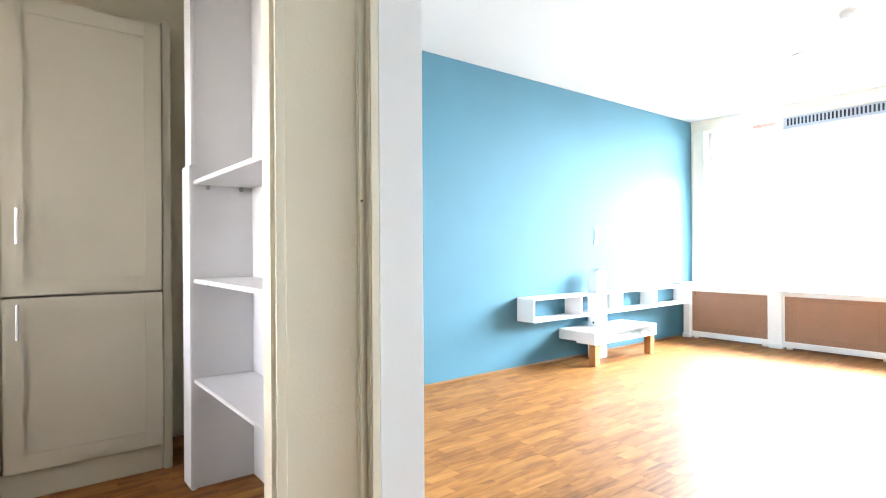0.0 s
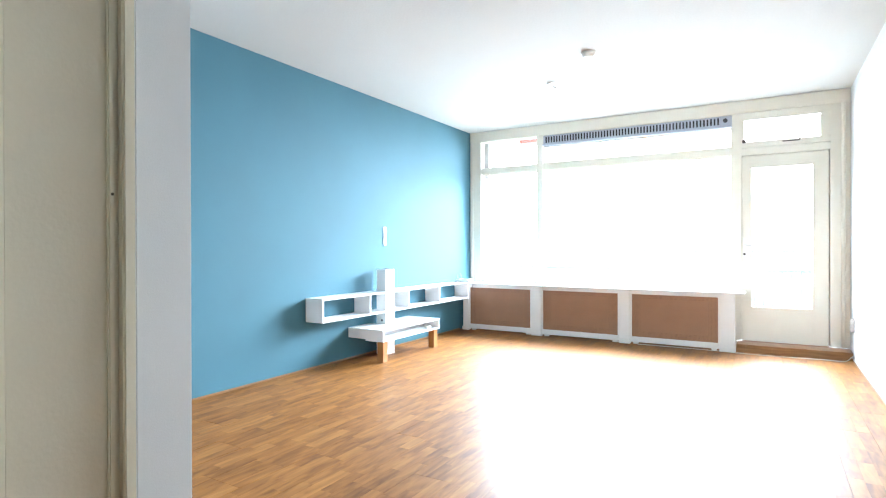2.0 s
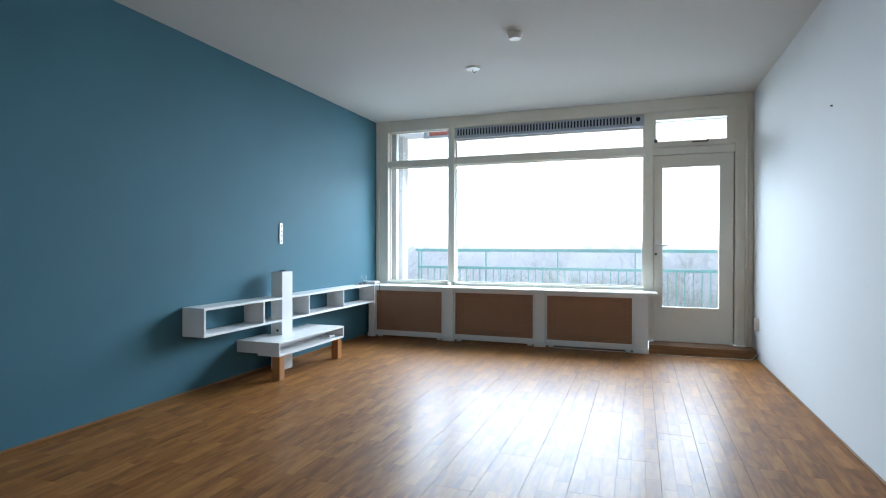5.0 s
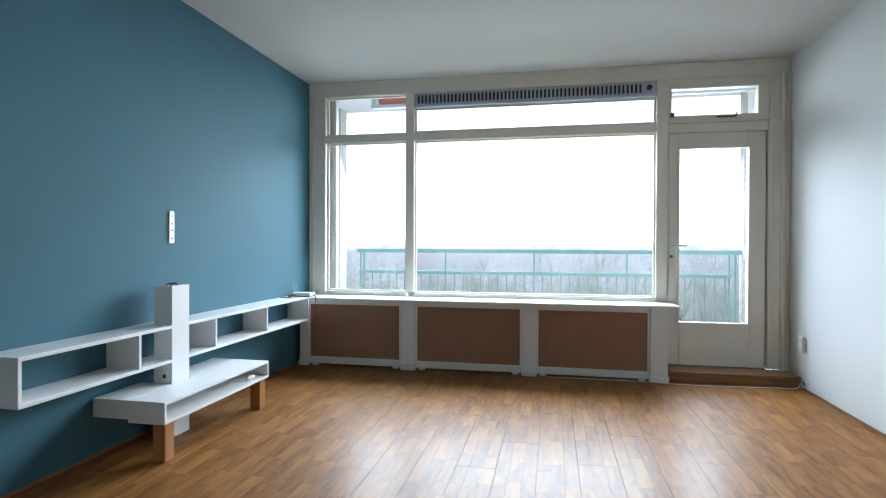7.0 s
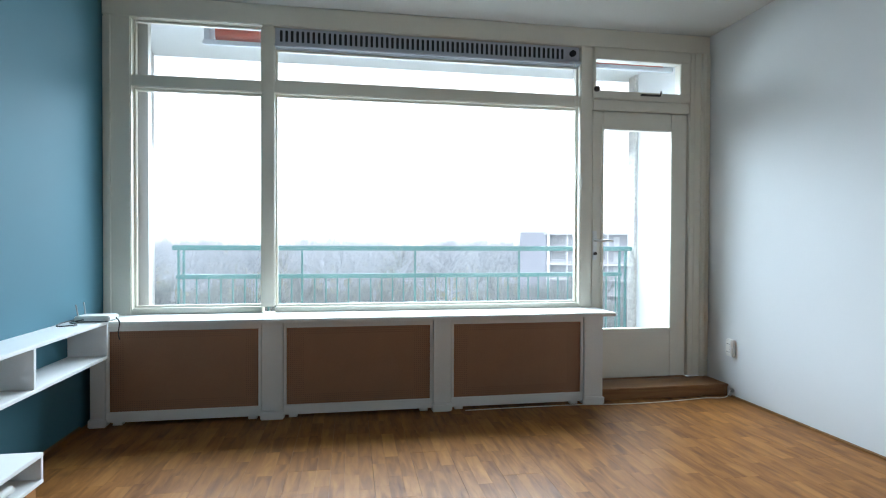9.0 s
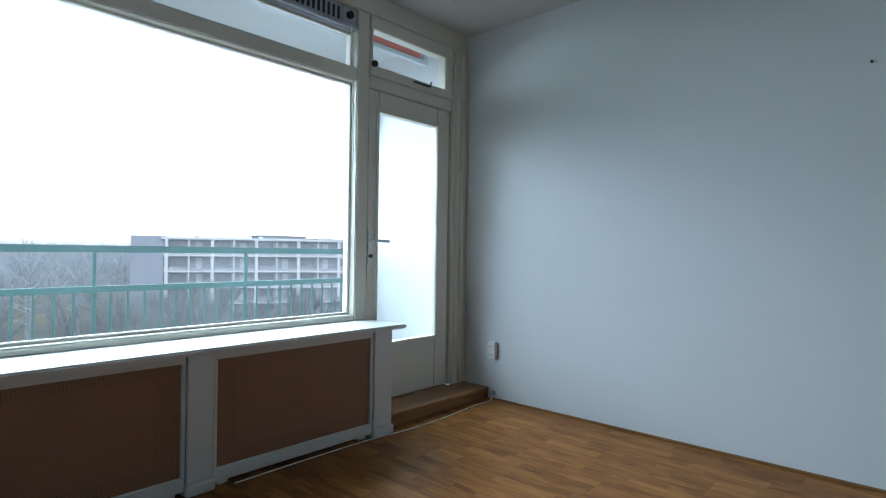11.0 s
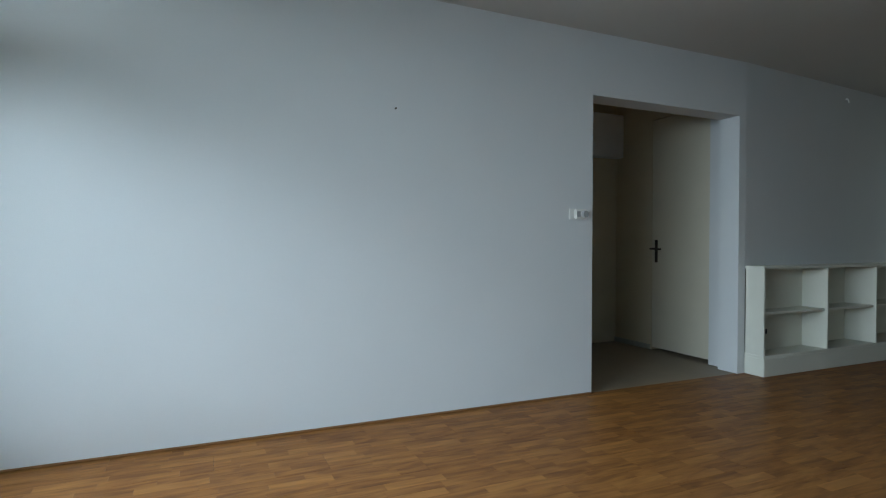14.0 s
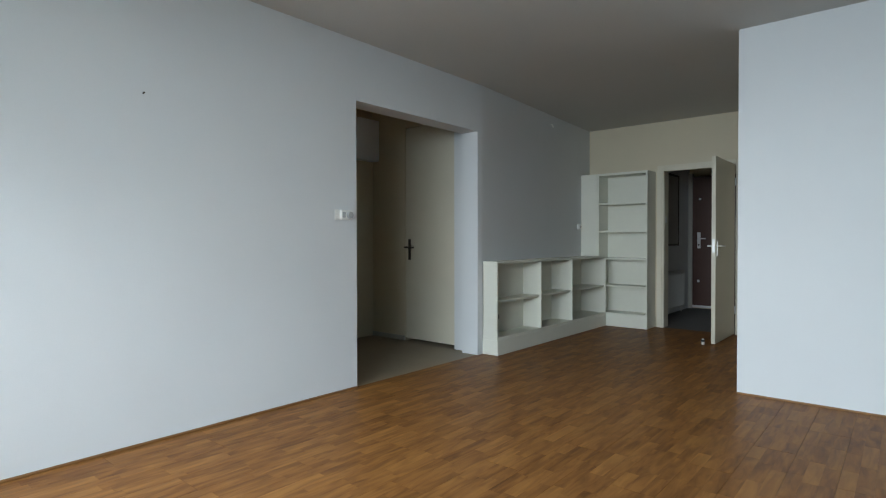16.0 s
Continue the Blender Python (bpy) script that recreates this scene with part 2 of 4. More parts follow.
LEG = wood("leg_wood", (0.30, 0.125, 0.04), (0.46, 0.22, 0.08), 0.4, 0.3, (14, 14, 1.2))
PANEL = perforated("perforated_hardboard")
SCREED = material("dark_underlay", (0.03, 0.022, 0.016), 0.9)
VINYL = material("grey_brown_vinyl", (0.27, 0.215, 0.15), 0.5, 0.2, 3, 60, 0.03)
CARPET = material("hall_mat", (0.16, 0.155, 0.15), 0.9, 0.2, 8, 200, 0.2)
STEEL = material("brushed_steel", (0.74, 0.73, 0.71), 0.36, 0.06, 20, 200, 0.01, metal=0.55)
DARK_METAL = material("dark_bronze", (0.10, 0.085, 0.07), 0.4, 0.1, 20, 200, 0.01, metal=1.0)
ALU = material("grey_aluminium", (0.47, 0.50, 0.57), 0.45, 0.05, 10, 150, 0.02)
SLOT = material("vent_slot_black", (0.02, 0.022, 0.03), 0.7)
PLASTIC = material("white_plastic", (0.74, 0.73, 0.69), 0.35, 0.03, 20, 150, 0.01)
PLASTIC_GREY = material("grey_plastic", (0.36, 0.36, 0.35), 0.45, 0.05, 20, 150, 0.01)
BLACK = material("black_plastic", (0.02, 0.02, 0.02), 0.4)
FRONT = material("brown_front_door", (0.085, 0.035, 0.024), 0.4, 0.15, 4, 80, 0.03)
RADIATOR = material("radiator_enamel", (0.62, 0.61, 0.58), 0.35, 0.04, 6, 90, 0.01)
BOARD = material("grey_board", (0.42, 0.40, 0.36), 0.5, 0.08, 4, 70, 0.02)
GREEN = material("teal_rail_paint", (0.03, 0.15, 0.142), 0.45, 0.15, 9, 120, 0.03, stain=0.2, stain_color=(0.06, 0.16, 0.15))
MESH_GLASS = pane_material("clear_pane")
CONCRETE = material("balcony_concrete", (0.40, 0.39, 0.37), 0.85, 0.15, 3, 60, 0.15, stain=0.3)
PEBBLE = material("pebbledash", (0.44, 0.425, 0.40), 0.9, 0.55, 45, 160, 0.6)
STUCCO = material("white_stucco", (0.64, 0.655, 0.68), 0.85, 0.04, 2, 90, 0.1)
AWNING = material("orange_red_awning_cloth", (0.55, 0.095, 0.045), 0.8, 0.1, 10, 250, 0.05)
GROUND = material("winter_grass", (0.10, 0.10, 0.055), 0.95, 0.3, 0.03, 0.5, 0.0)
# aerial haze mixed into a paler, bluer twig colour
HAZY_BARK = material("haze_tinted_far_twigs", (0.24, 0.27, 0.31), 0.95, 0.25, 0.05, 2.0, 0.0, island=0.6)
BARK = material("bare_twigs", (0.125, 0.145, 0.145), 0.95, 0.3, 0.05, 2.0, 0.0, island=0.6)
# distance haze is blended into these four far building colours
SLAB = material("hazed_white_concrete", (0.43, 0.455, 0.49), 0.85, 0.08, 0.3, 3, 0.0)
FAR_WALL = material("hazed_grey_brick", (0.29, 0.31, 0.35), 0.9, 0.1, 0.3, 3, 0.0)
FAR_DARK = material("hazed_dark_brick", (0.19, 0.21, 0.26), 0.9, 0.1, 0.3, 3, 0.0)
FAR_GLASS = material("hazed_window_glass", (0.20, 0.22, 0.25), 0.25, 0.1, 0.3, 3, 0.0)
TAR = material("far_roof", (0.12, 0.12, 0.12), 0.95)


# ---- mesh helpers ----
def box(x0, x1, y0, y1, z0, z1, bevel=0.0, bm=None):
    own = bmesh.new()
    bmesh.ops.create_cube(own, size=1)
    for v in own.verts:
        v.co = ((x0 + x1) / 2 + v.co.x * (x1 - x0), (y0 + y1) / 2 + v.co.y * (y1 - y0), (z0 + z1) / 2 + v.co.z * (z1 - z0))
    if bevel:
        bmesh.ops.bevel(own, geom=own.edges[:], offset=bevel, segments=2, affect="EDGES", clamp_overlap=True)
    return merged(bm, own)


def merged(bm, own):
    if bm is None:
        return own
    tmp = bpy.data.meshes.new("tmp")
    own.to_mesh(tmp)
    bm.from_mesh(tmp)
    own.free()
    bpy.data.meshes.remove(tmp)
    return bm


def rod(a, b, r, bm=None, sides=12, r2=None, cap=True):
    own = bmesh.new()
    a, b = Vector(a), Vector(b)
    bmesh.ops.create_cone(own, cap_ends=cap, segments=sides, radius1=r, radius2=r if r2 is None else r2, depth=(b - a).length)
    q = (b - a).to_track_quat("Z", "Y").to_matrix().to_4x4()
    bmesh.ops.transform(own, matrix=Matrix.Translation((a + b) / 2) @ q, verts=own.verts)
    return merged(bm, own)


def tube(points, r, bm=None, sides=6):
    """A round cable through points, smoothed by a Catmull-Rom curve."""
    own = bmesh.new()
    p = [Vector(q) for q in points]
    p = [p[0] * 2 - p[1]] + p + [p[-1] * 2 - p[-2]]
    line = []
    for i in range(1, len(p) - 2):
        for k in range(6):
            t = k / 6
            line.append(0.5 * ((2 * p[i]) + (p[i + 1] - p[i - 1]) * t + (2 * p[i - 1] - 5 * p[i] + 4 * p[i + 1] - p[i + 2]) * t * t
                               + (3 * p[i] - p[i - 1] - 3 * p[i + 1] + p[i + 2]) * t ** 3))
    line.append(p[-2])
    rings = []
    for i, c in enumerate(line):
        d = (line[min(i + 1, len(line) - 1)] - line[max(i - 1, 0)]).normalized()
        u = d.orthogonal().normalized() if not rings else (side - d * side.dot(d)).normalized()
        side = u
        w = d.cross(u)
        rings.append([own.verts.new(c + (u * math.cos(math.tau * s / sides) + w * math.sin(math.tau * s / sides)) * r) for s in range(sides)])
    for r0, r1 in zip(rings, rings[1:]):
        for s in range(sides):
            own.faces.new((r0[s], r0[(s + 1) % sides], r1[(s + 1) % sides], r1[s]))
    own.faces.new(rings[0][::-1])
    own.faces.new(rings[-1])
    return merged(bm, own)


def root_of(ob):
    while ob.parent:
        ob = ob.parent
    return ob


def thing(name, base, label, category, group="", kind=""):
    ob = new(name)
    ob.empty_display_size = 0.1
    ob.location = base
    return tagged(ob, label, category, group, kind)


def part(name, bm, mat, parent, label=""):
    """One mesh object under a thing or a part; bm is in world coordinates."""
    bmesh.ops.translate(bm, vec=-root_of(parent).location, verts=bm.verts)
    me = bpy.data.meshes.new(name)
    bm.to_mesh(me)
    bm.free()
    me.materials.append(mat)
    ob = new(name, me)
    ob.parent = parent
    return tagged(ob, label)


def single(name, bm, mat, label, category, group="", kind="", smooth=False):
    me = bpy.data.meshes.new(name)
    bm.to_mesh(me)
    bm.free()
    me.materials.append(mat)
    if smooth:
        me.shade_smooth()
    return tagged(new(name, me), label, category, group, kind)


def structure(name, bm, mat, label, category):
    return single(name, bm, mat, label, category, kind="structure")


# ---- large structure ----
H = 2.62
XE = 4.175      # face of the white wall
XS = 4.38       # face of the wall behind the low bookcase
YP = -5.55      # face of the wall stub between living room and kitchen

structure("wall_west", box(-0.15, 0, -5.73, 0.0, 0, H), BLUE, "smooth wall painted petrol blue", "wall")
structure("wall_kitchen_west", box(-0.15, 0, -8.3, -5.73, 0, H), PLAIN, "plain pale kitchen wall behind the tall cabinets", "wall")
structure("wall_stub", box(0, 1.94, -5.73, YP, 0, H, 0.006), WHITE_WALL, "white plastered wall stub ending beside the passage", "wall")
bm = box(XE, XE + 0.19, -3.895, 0.12, 0, H)
box(XE, XE + 0.19, -5.50, -3.895, 2.165, H, bm=bm)
box(XE, XE + 0.19, -5.50, -5.42, 0, 2.165, bm=bm)
structure("wall_east", bm, WHITE_WALL, "white painted wall with an open doorway", "wall")
bm = box(4.20, XS + 0.15, -8.3, -5.50, 0, H)
for v in bm.verts:
    if v.co.x < 4.3:
        v.co.x = XS if v.co.y < -7 else XE
structure("wall_east_recess", bm, WHITE_WALL, "white wall slanting back behind the low bookcase", "wall")
bm = box(1.79, 2.52, -8.45, -8.3, 0, H)
box(3.38, XS + 0.15, -8.45, -8.3, 0, H, bm=bm)
box(2.52, 3.38, -8.45, -8.3, 2.0, H, bm=bm)
structure("wall_south", bm, PLAIN, "cream end wall with the hall doorway", "wall")
bm = box(1.79, 1.94, -8.3, -7.5, 0, H)
box(1.79, 1.94, -7.5, -6.1, 2.25, H, bm=bm)
structure("wall_passage", bm, WHITE_WALL, "plain white wall beside the kitchen opening", "wall")
# unseen wall, its gap added only to hold the kitchen fill lamp
bm = box(-0.15, 1.79, -8.45, -8.3, 0, 1.0)
box(-0.15, 1.79, -8.45, -8.3, 2.3, H, bm=bm)
box(-0.15, 0.25, -8.45, -8.3, 1.0, 2.3, bm=bm)
box(1.65, 1.79, -8.45, -8.3, 1.0, 2.3, bm=bm)
structure("wall_kitchen_south", bm, PLAIN, "plain pale kitchen end wall", "wall")
structure("ceiling", box(-0.15, 6.2, -10.9, 0.1, H, H + 0.2), CEIL, "flat matt white ceiling", "ceiling")
structure("parapet", box(0, 3.2, 0.0, 0.14, 0, 0.60), FRAME, "low wall under the window behind the radiator covers", "wall")

# side lobby behind the open doorway
structure("lobby_floor", box(XE, 6.2, -5.7, -3.3, -0.2, -0.004), VINYL, "grey-brown vinyl floor of the side lobby", "floor")
bm = box(4.54, 4.56, -5.70, -5.55, 2.3, H)
box(5.27, 5.95, -5.70, -5.55, 0, H, bm=bm)
box(4.47, 5.27, -5.70, -5.55, 2.36, H, bm=bm)
structure("wall_lobby_south", bm, PLAIN, "cream lobby wall around a flush door", "wall")
# unseen slab added so outside light can't leak under the lobby door
structure("light_block_behind_lobby_door", box(4.3, 5.5, -5.85, -5.70, 0, H), PLAIN, "unseen plain wall blocking light behind the lobby door", "wall")
structure("wall_lobby_east", box(5.80, 5.95, -5.55, -3.3, 0, H), PLAIN, "cream lobby wall in shade", "wall")
structure("wall_lobby_north", box(XE + 0.19, 5.95, -3.3, -3.15, 0, H), PLAIN, "plain lobby wall", "wall")
structure("lobby_skirting", box(5.28, 5.80, -5.55, -5.535, 0, 0.05), BOARD, "low grey skirting in the lobby", "baseboard")

# entrance hall behind the end wall
structure("hall_floor", box(2.2, 3.95, -10.85, -8.30, -0.2, -0.004), CARPET, "dark grey entrance hall floor", "floor")
structure("wall_hall_east", box(3.75, 3.9, -10.7, -8.45, 0, H), WHITE_WALL, "white entrance hall wall", "wall")
structure("wall_hall_west", box(2.15, 2.3, -10.7, -8.45, 0, H), PLAIN, "plain entrance hall wall", "wall")
structure("wall_hall_south", box(2.15, 3.9, -10.85, -10.7, 0, H), PLAIN, "entrance hall end wall around the front door", "wall")

# skirting beads
structure("baseboard_east", box(XE - 0.010, XE, -3.90, -0.30, 0, 0.014, 0.004), OAK_TRIM, "thin oak bead along the white wall", "baseboard")
structure("baseboard_west", box(0, 0.012, YP, -0.33, 0, 0.018, 0.005), OAK_TRIM, "thin oak bead along the blue wall", "baseboard")
structure("baseboard_stub", box(0.012, 1.94, YP, YP + 0.010, 0, 0.014, 0.004), OAK_TRIM, "thin oak bead along the wall stub", "baseboard")

# ---- window wall ----
FY0, FY1 = -0.02, 0.10
win = thing("window_1", (1.6, 0.04, 0.60), "cream painted window frame with large clear panes and transoms", "window", kind="structure")
part("frame_stile", box(0.0, 0.165, FY0, FY1, 0.60, 2.485, 0.006), FRAME, win)
part("frame_bead", box(0.03, 0.05, FY0 - 0.012, FY0, 0.62, 2.485, 0.003), FRAME, win)
part("mullion", box(0.955, 1.035, FY0, FY1, 0.65, 2.485, 0.006), FRAME, win)
part("post", box(3.152, 3.246, FY0, FY1, 0.0835, 2.485, 0.006), FRAME, win)
part("top_rail", box(0.0, XE, FY0 - 0.004, FY1, 2.485, H, 0.006), FRAME, win)
part("transom", box(0.165, 0.955, FY0 + 0.004, FY1, 2.05, 2.125, 0.006), FRAME, win)
part("transom", box(1.035, 3.152, FY0 + 0.004, FY1, 2.05, 2.135, 0.006), FRAME, win)
part("bottom_rail", box(0.165, 0.955, FY0 + 0.004, FY1, 0.60, 0.65, 0.006), FRAME, win)
part("bottom_rail", box(1.035, 3.152, FY0 + 0.004, FY1, 0.60, 0.645, 0.006), FRAME, win)


def bead(bm, x0, x1, z0, z1, y=0.03, w=0.014):
    for a, b, c, d in ((x0, x0 + w, z0, z1), (x1 - w, x1, z0, z1), (x0 + w, x1 - w, z0, z0 + w), (x0 + w, x1 - w, z1 - w, z1)):
        box(a, b, y, y + 0.03, c, d, 0.003, bm=bm)
    return bm


for x0, x1, z0, z1 in ((0.165, 0.955, 2.125, 2.485), (0.165, 0.955, 0.65, 2.05), (1.035, 3.152, 2.135, 2.35), (1.035, 3.152, 0.645, 2.05)):
    part("glazing_bead", bead(bmesh.new(), x0, x1, z0, z1), FRAME, win)
    p = part("pane", box(x0 + 0.012, x1 - 0.012, 0.045, 0.049, z0 + 0.012, z1 - 0.012), MESH_GLASS, win)
    p.visible_shadow = False

vent = thing("ventilation_grille", (2.09, 0.0, 2.35), "long blue-grey aluminium ventilation grille above the window", "ventilation grille")
part("body", box(1.036, 3.151, 0.0, 0.06, 2.352, 2.484, 0.004), ALU, vent)
part("lower_lip", box(1.036, 3.151, -0.035, 0.0, 2.352, 2.374, 0.005), ALU, vent)
n_slot = 57
for i in range(n_slot):
    x = 1.075 + i * (3.02 - 1.075) / (n_slot - 1)
    part("slot", box(x - 0.0085, x + 0.0085, -0.004, 0.002, 2.392, 2.466, 0.002), SLOT, vent, "" if i else "dark ventilation slot")
part("end_cap", box(3.045, 3.145, -0.012, 0.0, 2.385, 2.475, 0.004), ALU, vent)
part("knob", rod((3.09, -0.012, 2.43), (3.09, -0.032, 2.43), 0.022, sides=16), SLOT, vent, "dark round control knob")
cord = thing("pull_cord", (3.10, -0.05, 1.45), "thin white looped pull cord hanging from the grille", "cord")
part("loop", tube([(3.095, -0.03, 2.37), (3.11, -0.05, 2.30), (3.125, -0.05, 2.1), (3.12, -0.045, 1.75), (3.14, -0.04, 1.5), (3.16, -0.03, 1.48),
                   (3.165, -0.03, 1.54), (3.13, -0.035, 1.56), (3.105, -0.045, 1.7), (3.10, -0.045, 2.1), (3.085, -0.04, 2.36)], 0.0025), PLASTIC, cord)

# balcony door and the hopper window over it
bdoor = thing("door_1", (3.63, 0.03, 0.085), "cream painted balcony door with one tall glass pane", "door", kind="structure")
part("frame_stile", box(4.012, XE, FY0 - 0.006, FY1, 0.0835, 2.485, 0.006), FRAME, bdoor)
part("frame_mould", box(4.045, 4.062, FY0 - 0.013, FY0 - 0.006, 0.0835, 2.485, 0.003), FRAME, bdoor)
part("frame_mould", rod((4.118, FY0 - 0.012, 0.0835), (4.118, FY0 - 0.012, 2.485), 0.017, sides=14), FRAME, bdoor)
part("frame_mould", box(4.150, XE - 0.002, FY0 - 0.016, FY0 - 0.006, 0.0835, 2.485, 0.004), FRAME, bdoor)
part("rebate", box(3.985, 4.015, 0.058, 0.096, 0.09, 2.04, 0.002), FRAME, bdoor)
part("rebate", box(3.244, 3.265, 0.058, 0.096, 0.09, 2.04, 0.002), FRAME, bdoor)
part("rebate", box(3.265, 3.985, 0.058, 0.096, 2.02, 2.04, 0.002), FRAME, bdoor)
part("transom", box(3.246, 4.012, FY0, FY1, 2.038, 2.115, 0.006), FRAME, bdoor)
part("leaf_stile", box(3.250, 3.335, FY0 + 0.012, 0.055, 0.088, 2.034, 0.005), FRAME, bdoor)
part("leaf_stile", box(3.872, 4.001, FY0 + 0.012, 0.055, 0.088, 2.034, 0.005), FRAME, bdoor)
part("leaf_rail", box(3.335, 3.872, FY0 + 0.012, 0.055, 1.905, 2.034, 0.005), FRAME, bdoor)
part("leaf_panel", box(3.335, 3.872, FY0 + 0.012, 0.055, 0.088, 0.446, 0.005), FRAME, bdoor)
bm = bmesh.new()
for a, b, c, d in ((3.318, 3.337, 0.43, 1.92), (3.870, 3.889, 0.43, 1.92), (3.337, 3.870, 0.43, 0.449), (3.337, 3.870, 1.902, 1.92)):
    box(a, b, FY0 + 0.002, FY0 + 0.014, c, d, 0.003, bm=bm)
part("glazing_bead", bm, FRAME, bdoor)
p = part("pane", box(3.34, 3.867, 0.020, 0.024, 0.45, 1.90), MESH_GLASS, bdoor)
p.visible_shadow = False
plate = part("handle_plate", box(3.255, 3.288, FY0 + 0.002, FY0 + 0.012, 0.955, 1.165, 0.003), STEEL, bdoor, "long steel door plate")
bm = rod((3.272, FY0 + 0.004, 1.095), (3.272, FY0 - 0.045, 1.095), 0.009)
rod((3.268, FY0 - 0.045, 1.095), (3.385, FY0 - 0.045, 1.092), 0.009, bm=bm)
part("handle", bm, STEEL, plate, "steel lever handle")
part("lock", rod((3.272, FY0 + 0.004, 1.0), (3.272, FY0 - 0.012, 1.0), 0.012), DARK_METAL, plate, "dark key lock")

hop = thing("window_2", (3.63, 0.03, 2.115), "small cream top-hung window above the balcony door", "window", kind="structure")
part("sash_rail", box(3.246, 4.012, FY0 - 0.01, 0.05, 2.118, 2.178, 0.005), FRAME, hop)
part("sash_rail", box(3.246, 4.012, FY0 - 0.01, 0.05, 2.402, 2.482, 0.005), FRAME, hop)
part("sash_stile", box(3.246, 3.268, FY0 - 0.01, 0.05, 2.178, 2.402, 0.004), FRAME, hop)
part("sash_stile", box(3.932, 4.012, FY0 - 0.01, 0.05, 2.178, 2.402, 0.005), FRAME, hop)
p = part("pane", box(3.268, 3.932, 0.015, 0.019, 2.178, 2.402), MESH_GLASS, hop)
p.visible_shadow = False
stay = part("stay", box(3.61, 3.76, FY0 - 0.035, FY0 - 0.01, 2.150, 2.160, 0.003), DARK_METAL, hop, "dark metal window stay")
part("stay_knob", rod((3.755, FY0 - 0.03, 2.15), (3.765, FY0 - 0.03, 2.185), 0.006), DARK_METAL, stay)
part("latch", box(3.250, 3.285, FY0 - 0.04, FY0 - 0.008, 2.165, 2.20, 0.006), DARK_METAL, hop, "dark window latch")

st = thing("door_step", (3.69, -0.13, 0), "brown wooden step in front of the balcony door", "step")
part("tread", box(3.205, XE - 0.002, -0.27, -0.021, 0.064, 0.082, 0.005), STEP, st)
part("riser", box(3.205, XE - 0.002, -0.258, -0.24, 0.002, 0.064, 0.002), STEP, st)
part("side_board", box(3.205, 3.225, -0.24, -0.021, 0.002, 0.064, 0.002), STEP, st)
part("threshold", box(3.246, 4.012, -0.0205, 0.10, 0.0, 0.084, 0.004), STEP, st)

# radiator covers under the window
sill = single("window_sill", box(0.0, 3.285, -0.345, 0.02, 0.588, 0.612, 0.008), COVER, "long white painted window sill board over the covers", "window sill")
sill["kind"] = "structure"
CY = -0.31
for x0, x1 in ((0.05, 0.128), (1.0, 1.122), (2.048, 2.160), (3.062, 3.195)):
    pst = thing("cover_post", ((x0 + x1) / 2, CY + 0.02, 0), "white painted post between the radiator covers", "post", "radiator cover posts")
    part("shaft", box(x0, x1, CY - 0.008, CY + 0.05, 0.05, 0.587, 0.004), COVER, pst)
    part("foot", box(x0 - 0.008, x1 + 0.008, CY - 0.022, CY + 0.05, 0, 0.05, 0.006), COVER, pst)
for x0, x1 in ((0.131, 0.997), (1.125, 2.045), (2.163, 3.059)):
    cv = thing("radiator_cover", ((x0 + x1) / 2, CY, 0.02), "white framed radiator cover with a brown perforated hardboard panel", "radiator cover", "radiator covers")
    part("top_rail", box(x0, x1, CY, CY + 0.03, 0.553, 0.586, 0.003), COVER, cv)
    part("bottom_rail", box(x0, x1, CY, CY + 0.03, 0.022, 0.082, 0.004), COVER, cv)
    part("stile", box(x0, x0 + 0.018, CY, CY + 0.03, 0.082, 0.553, 0.003), COVER, cv)
    part("stile", box(x1 - 0.018, x1, CY, CY + 0.03, 0.082, 0.553, 0.003), COVER, cv)
    part("panel", box(x0 + 0.018, x1 - 0.018, CY + 0.012, CY + 0.018, 0.082, 0.553), PANEL, cv, "brown perforated hardboard panel")
    part("support_block", box(x0 + 0.03, x0 + 0.08, CY + 0.02, CY + 0.06, 0, 0.03), COVER, cv)
    part("support_block", box(x1 - 0.08, x1 - 0.03, CY + 0.02, CY + 0.06, 0, 0.03), COVER, cv)


# ---- living room things ----
sh = thing("wall_shelf", (0, -1.8, 0.43), "long white wall shelf with open square compartments", "shelf")
SX, SY0, SY1, SZ0, SZ1 = 0.20, -3.11, -0.44, 0.425, 0.635
part("top_board", box(0, SX, SY0, SY1, SZ1 - 0.018, SZ1, 0.002), LAMINATE, sh)
part("bottom_board", box(0, SX, SY0, SY1, SZ0, SZ0 + 0.018, 0.002), LAMINATE, sh)
for y in (SY0, -2.455, -1.80, -1.165, SY1 - 0.018):
    part("divider", box(0, SX - 0.001, y, y + 0.018, SZ0 + 0.018, SZ1 - 0.018, 0.0015), LAMINATE, sh)
tw = thing("cable_tower", (0.14, -2.13, 0), "tall white cable duct box rising through the wall shelf", "cable duct")
TX0, TX1, TY0, TY1 = 0.09, 0.1985, -2.205, -2.055
part("front_board", box(TX1 - 0.014, TX1, TY0, TY1, 0, 0.855, 0.0015), LAMINATE, tw)
part("side_board", box(TX0, TX1 - 0.014, TY0, TY0 + 0.014, 0, 0.855, 0.0015), LAMINATE, tw)
part("side_board", box(TX0, TX1 - 0.014, TY1 - 0.014, TY1, 0, 0.855, 0.0015), LAMINATE, tw)
part("back_board", box(TX0 - 0.008, TX0, TY0, TY1, 0, 0.85, 0.0015), LAMINATE, tw)
part("cable_hole", rod((0.150, TY0 - 0.0015, 0.345), (0.150, TY0 + 0.004, 0.345), 0.012, sides=16), BLACK, tw, "round dark cable hole")
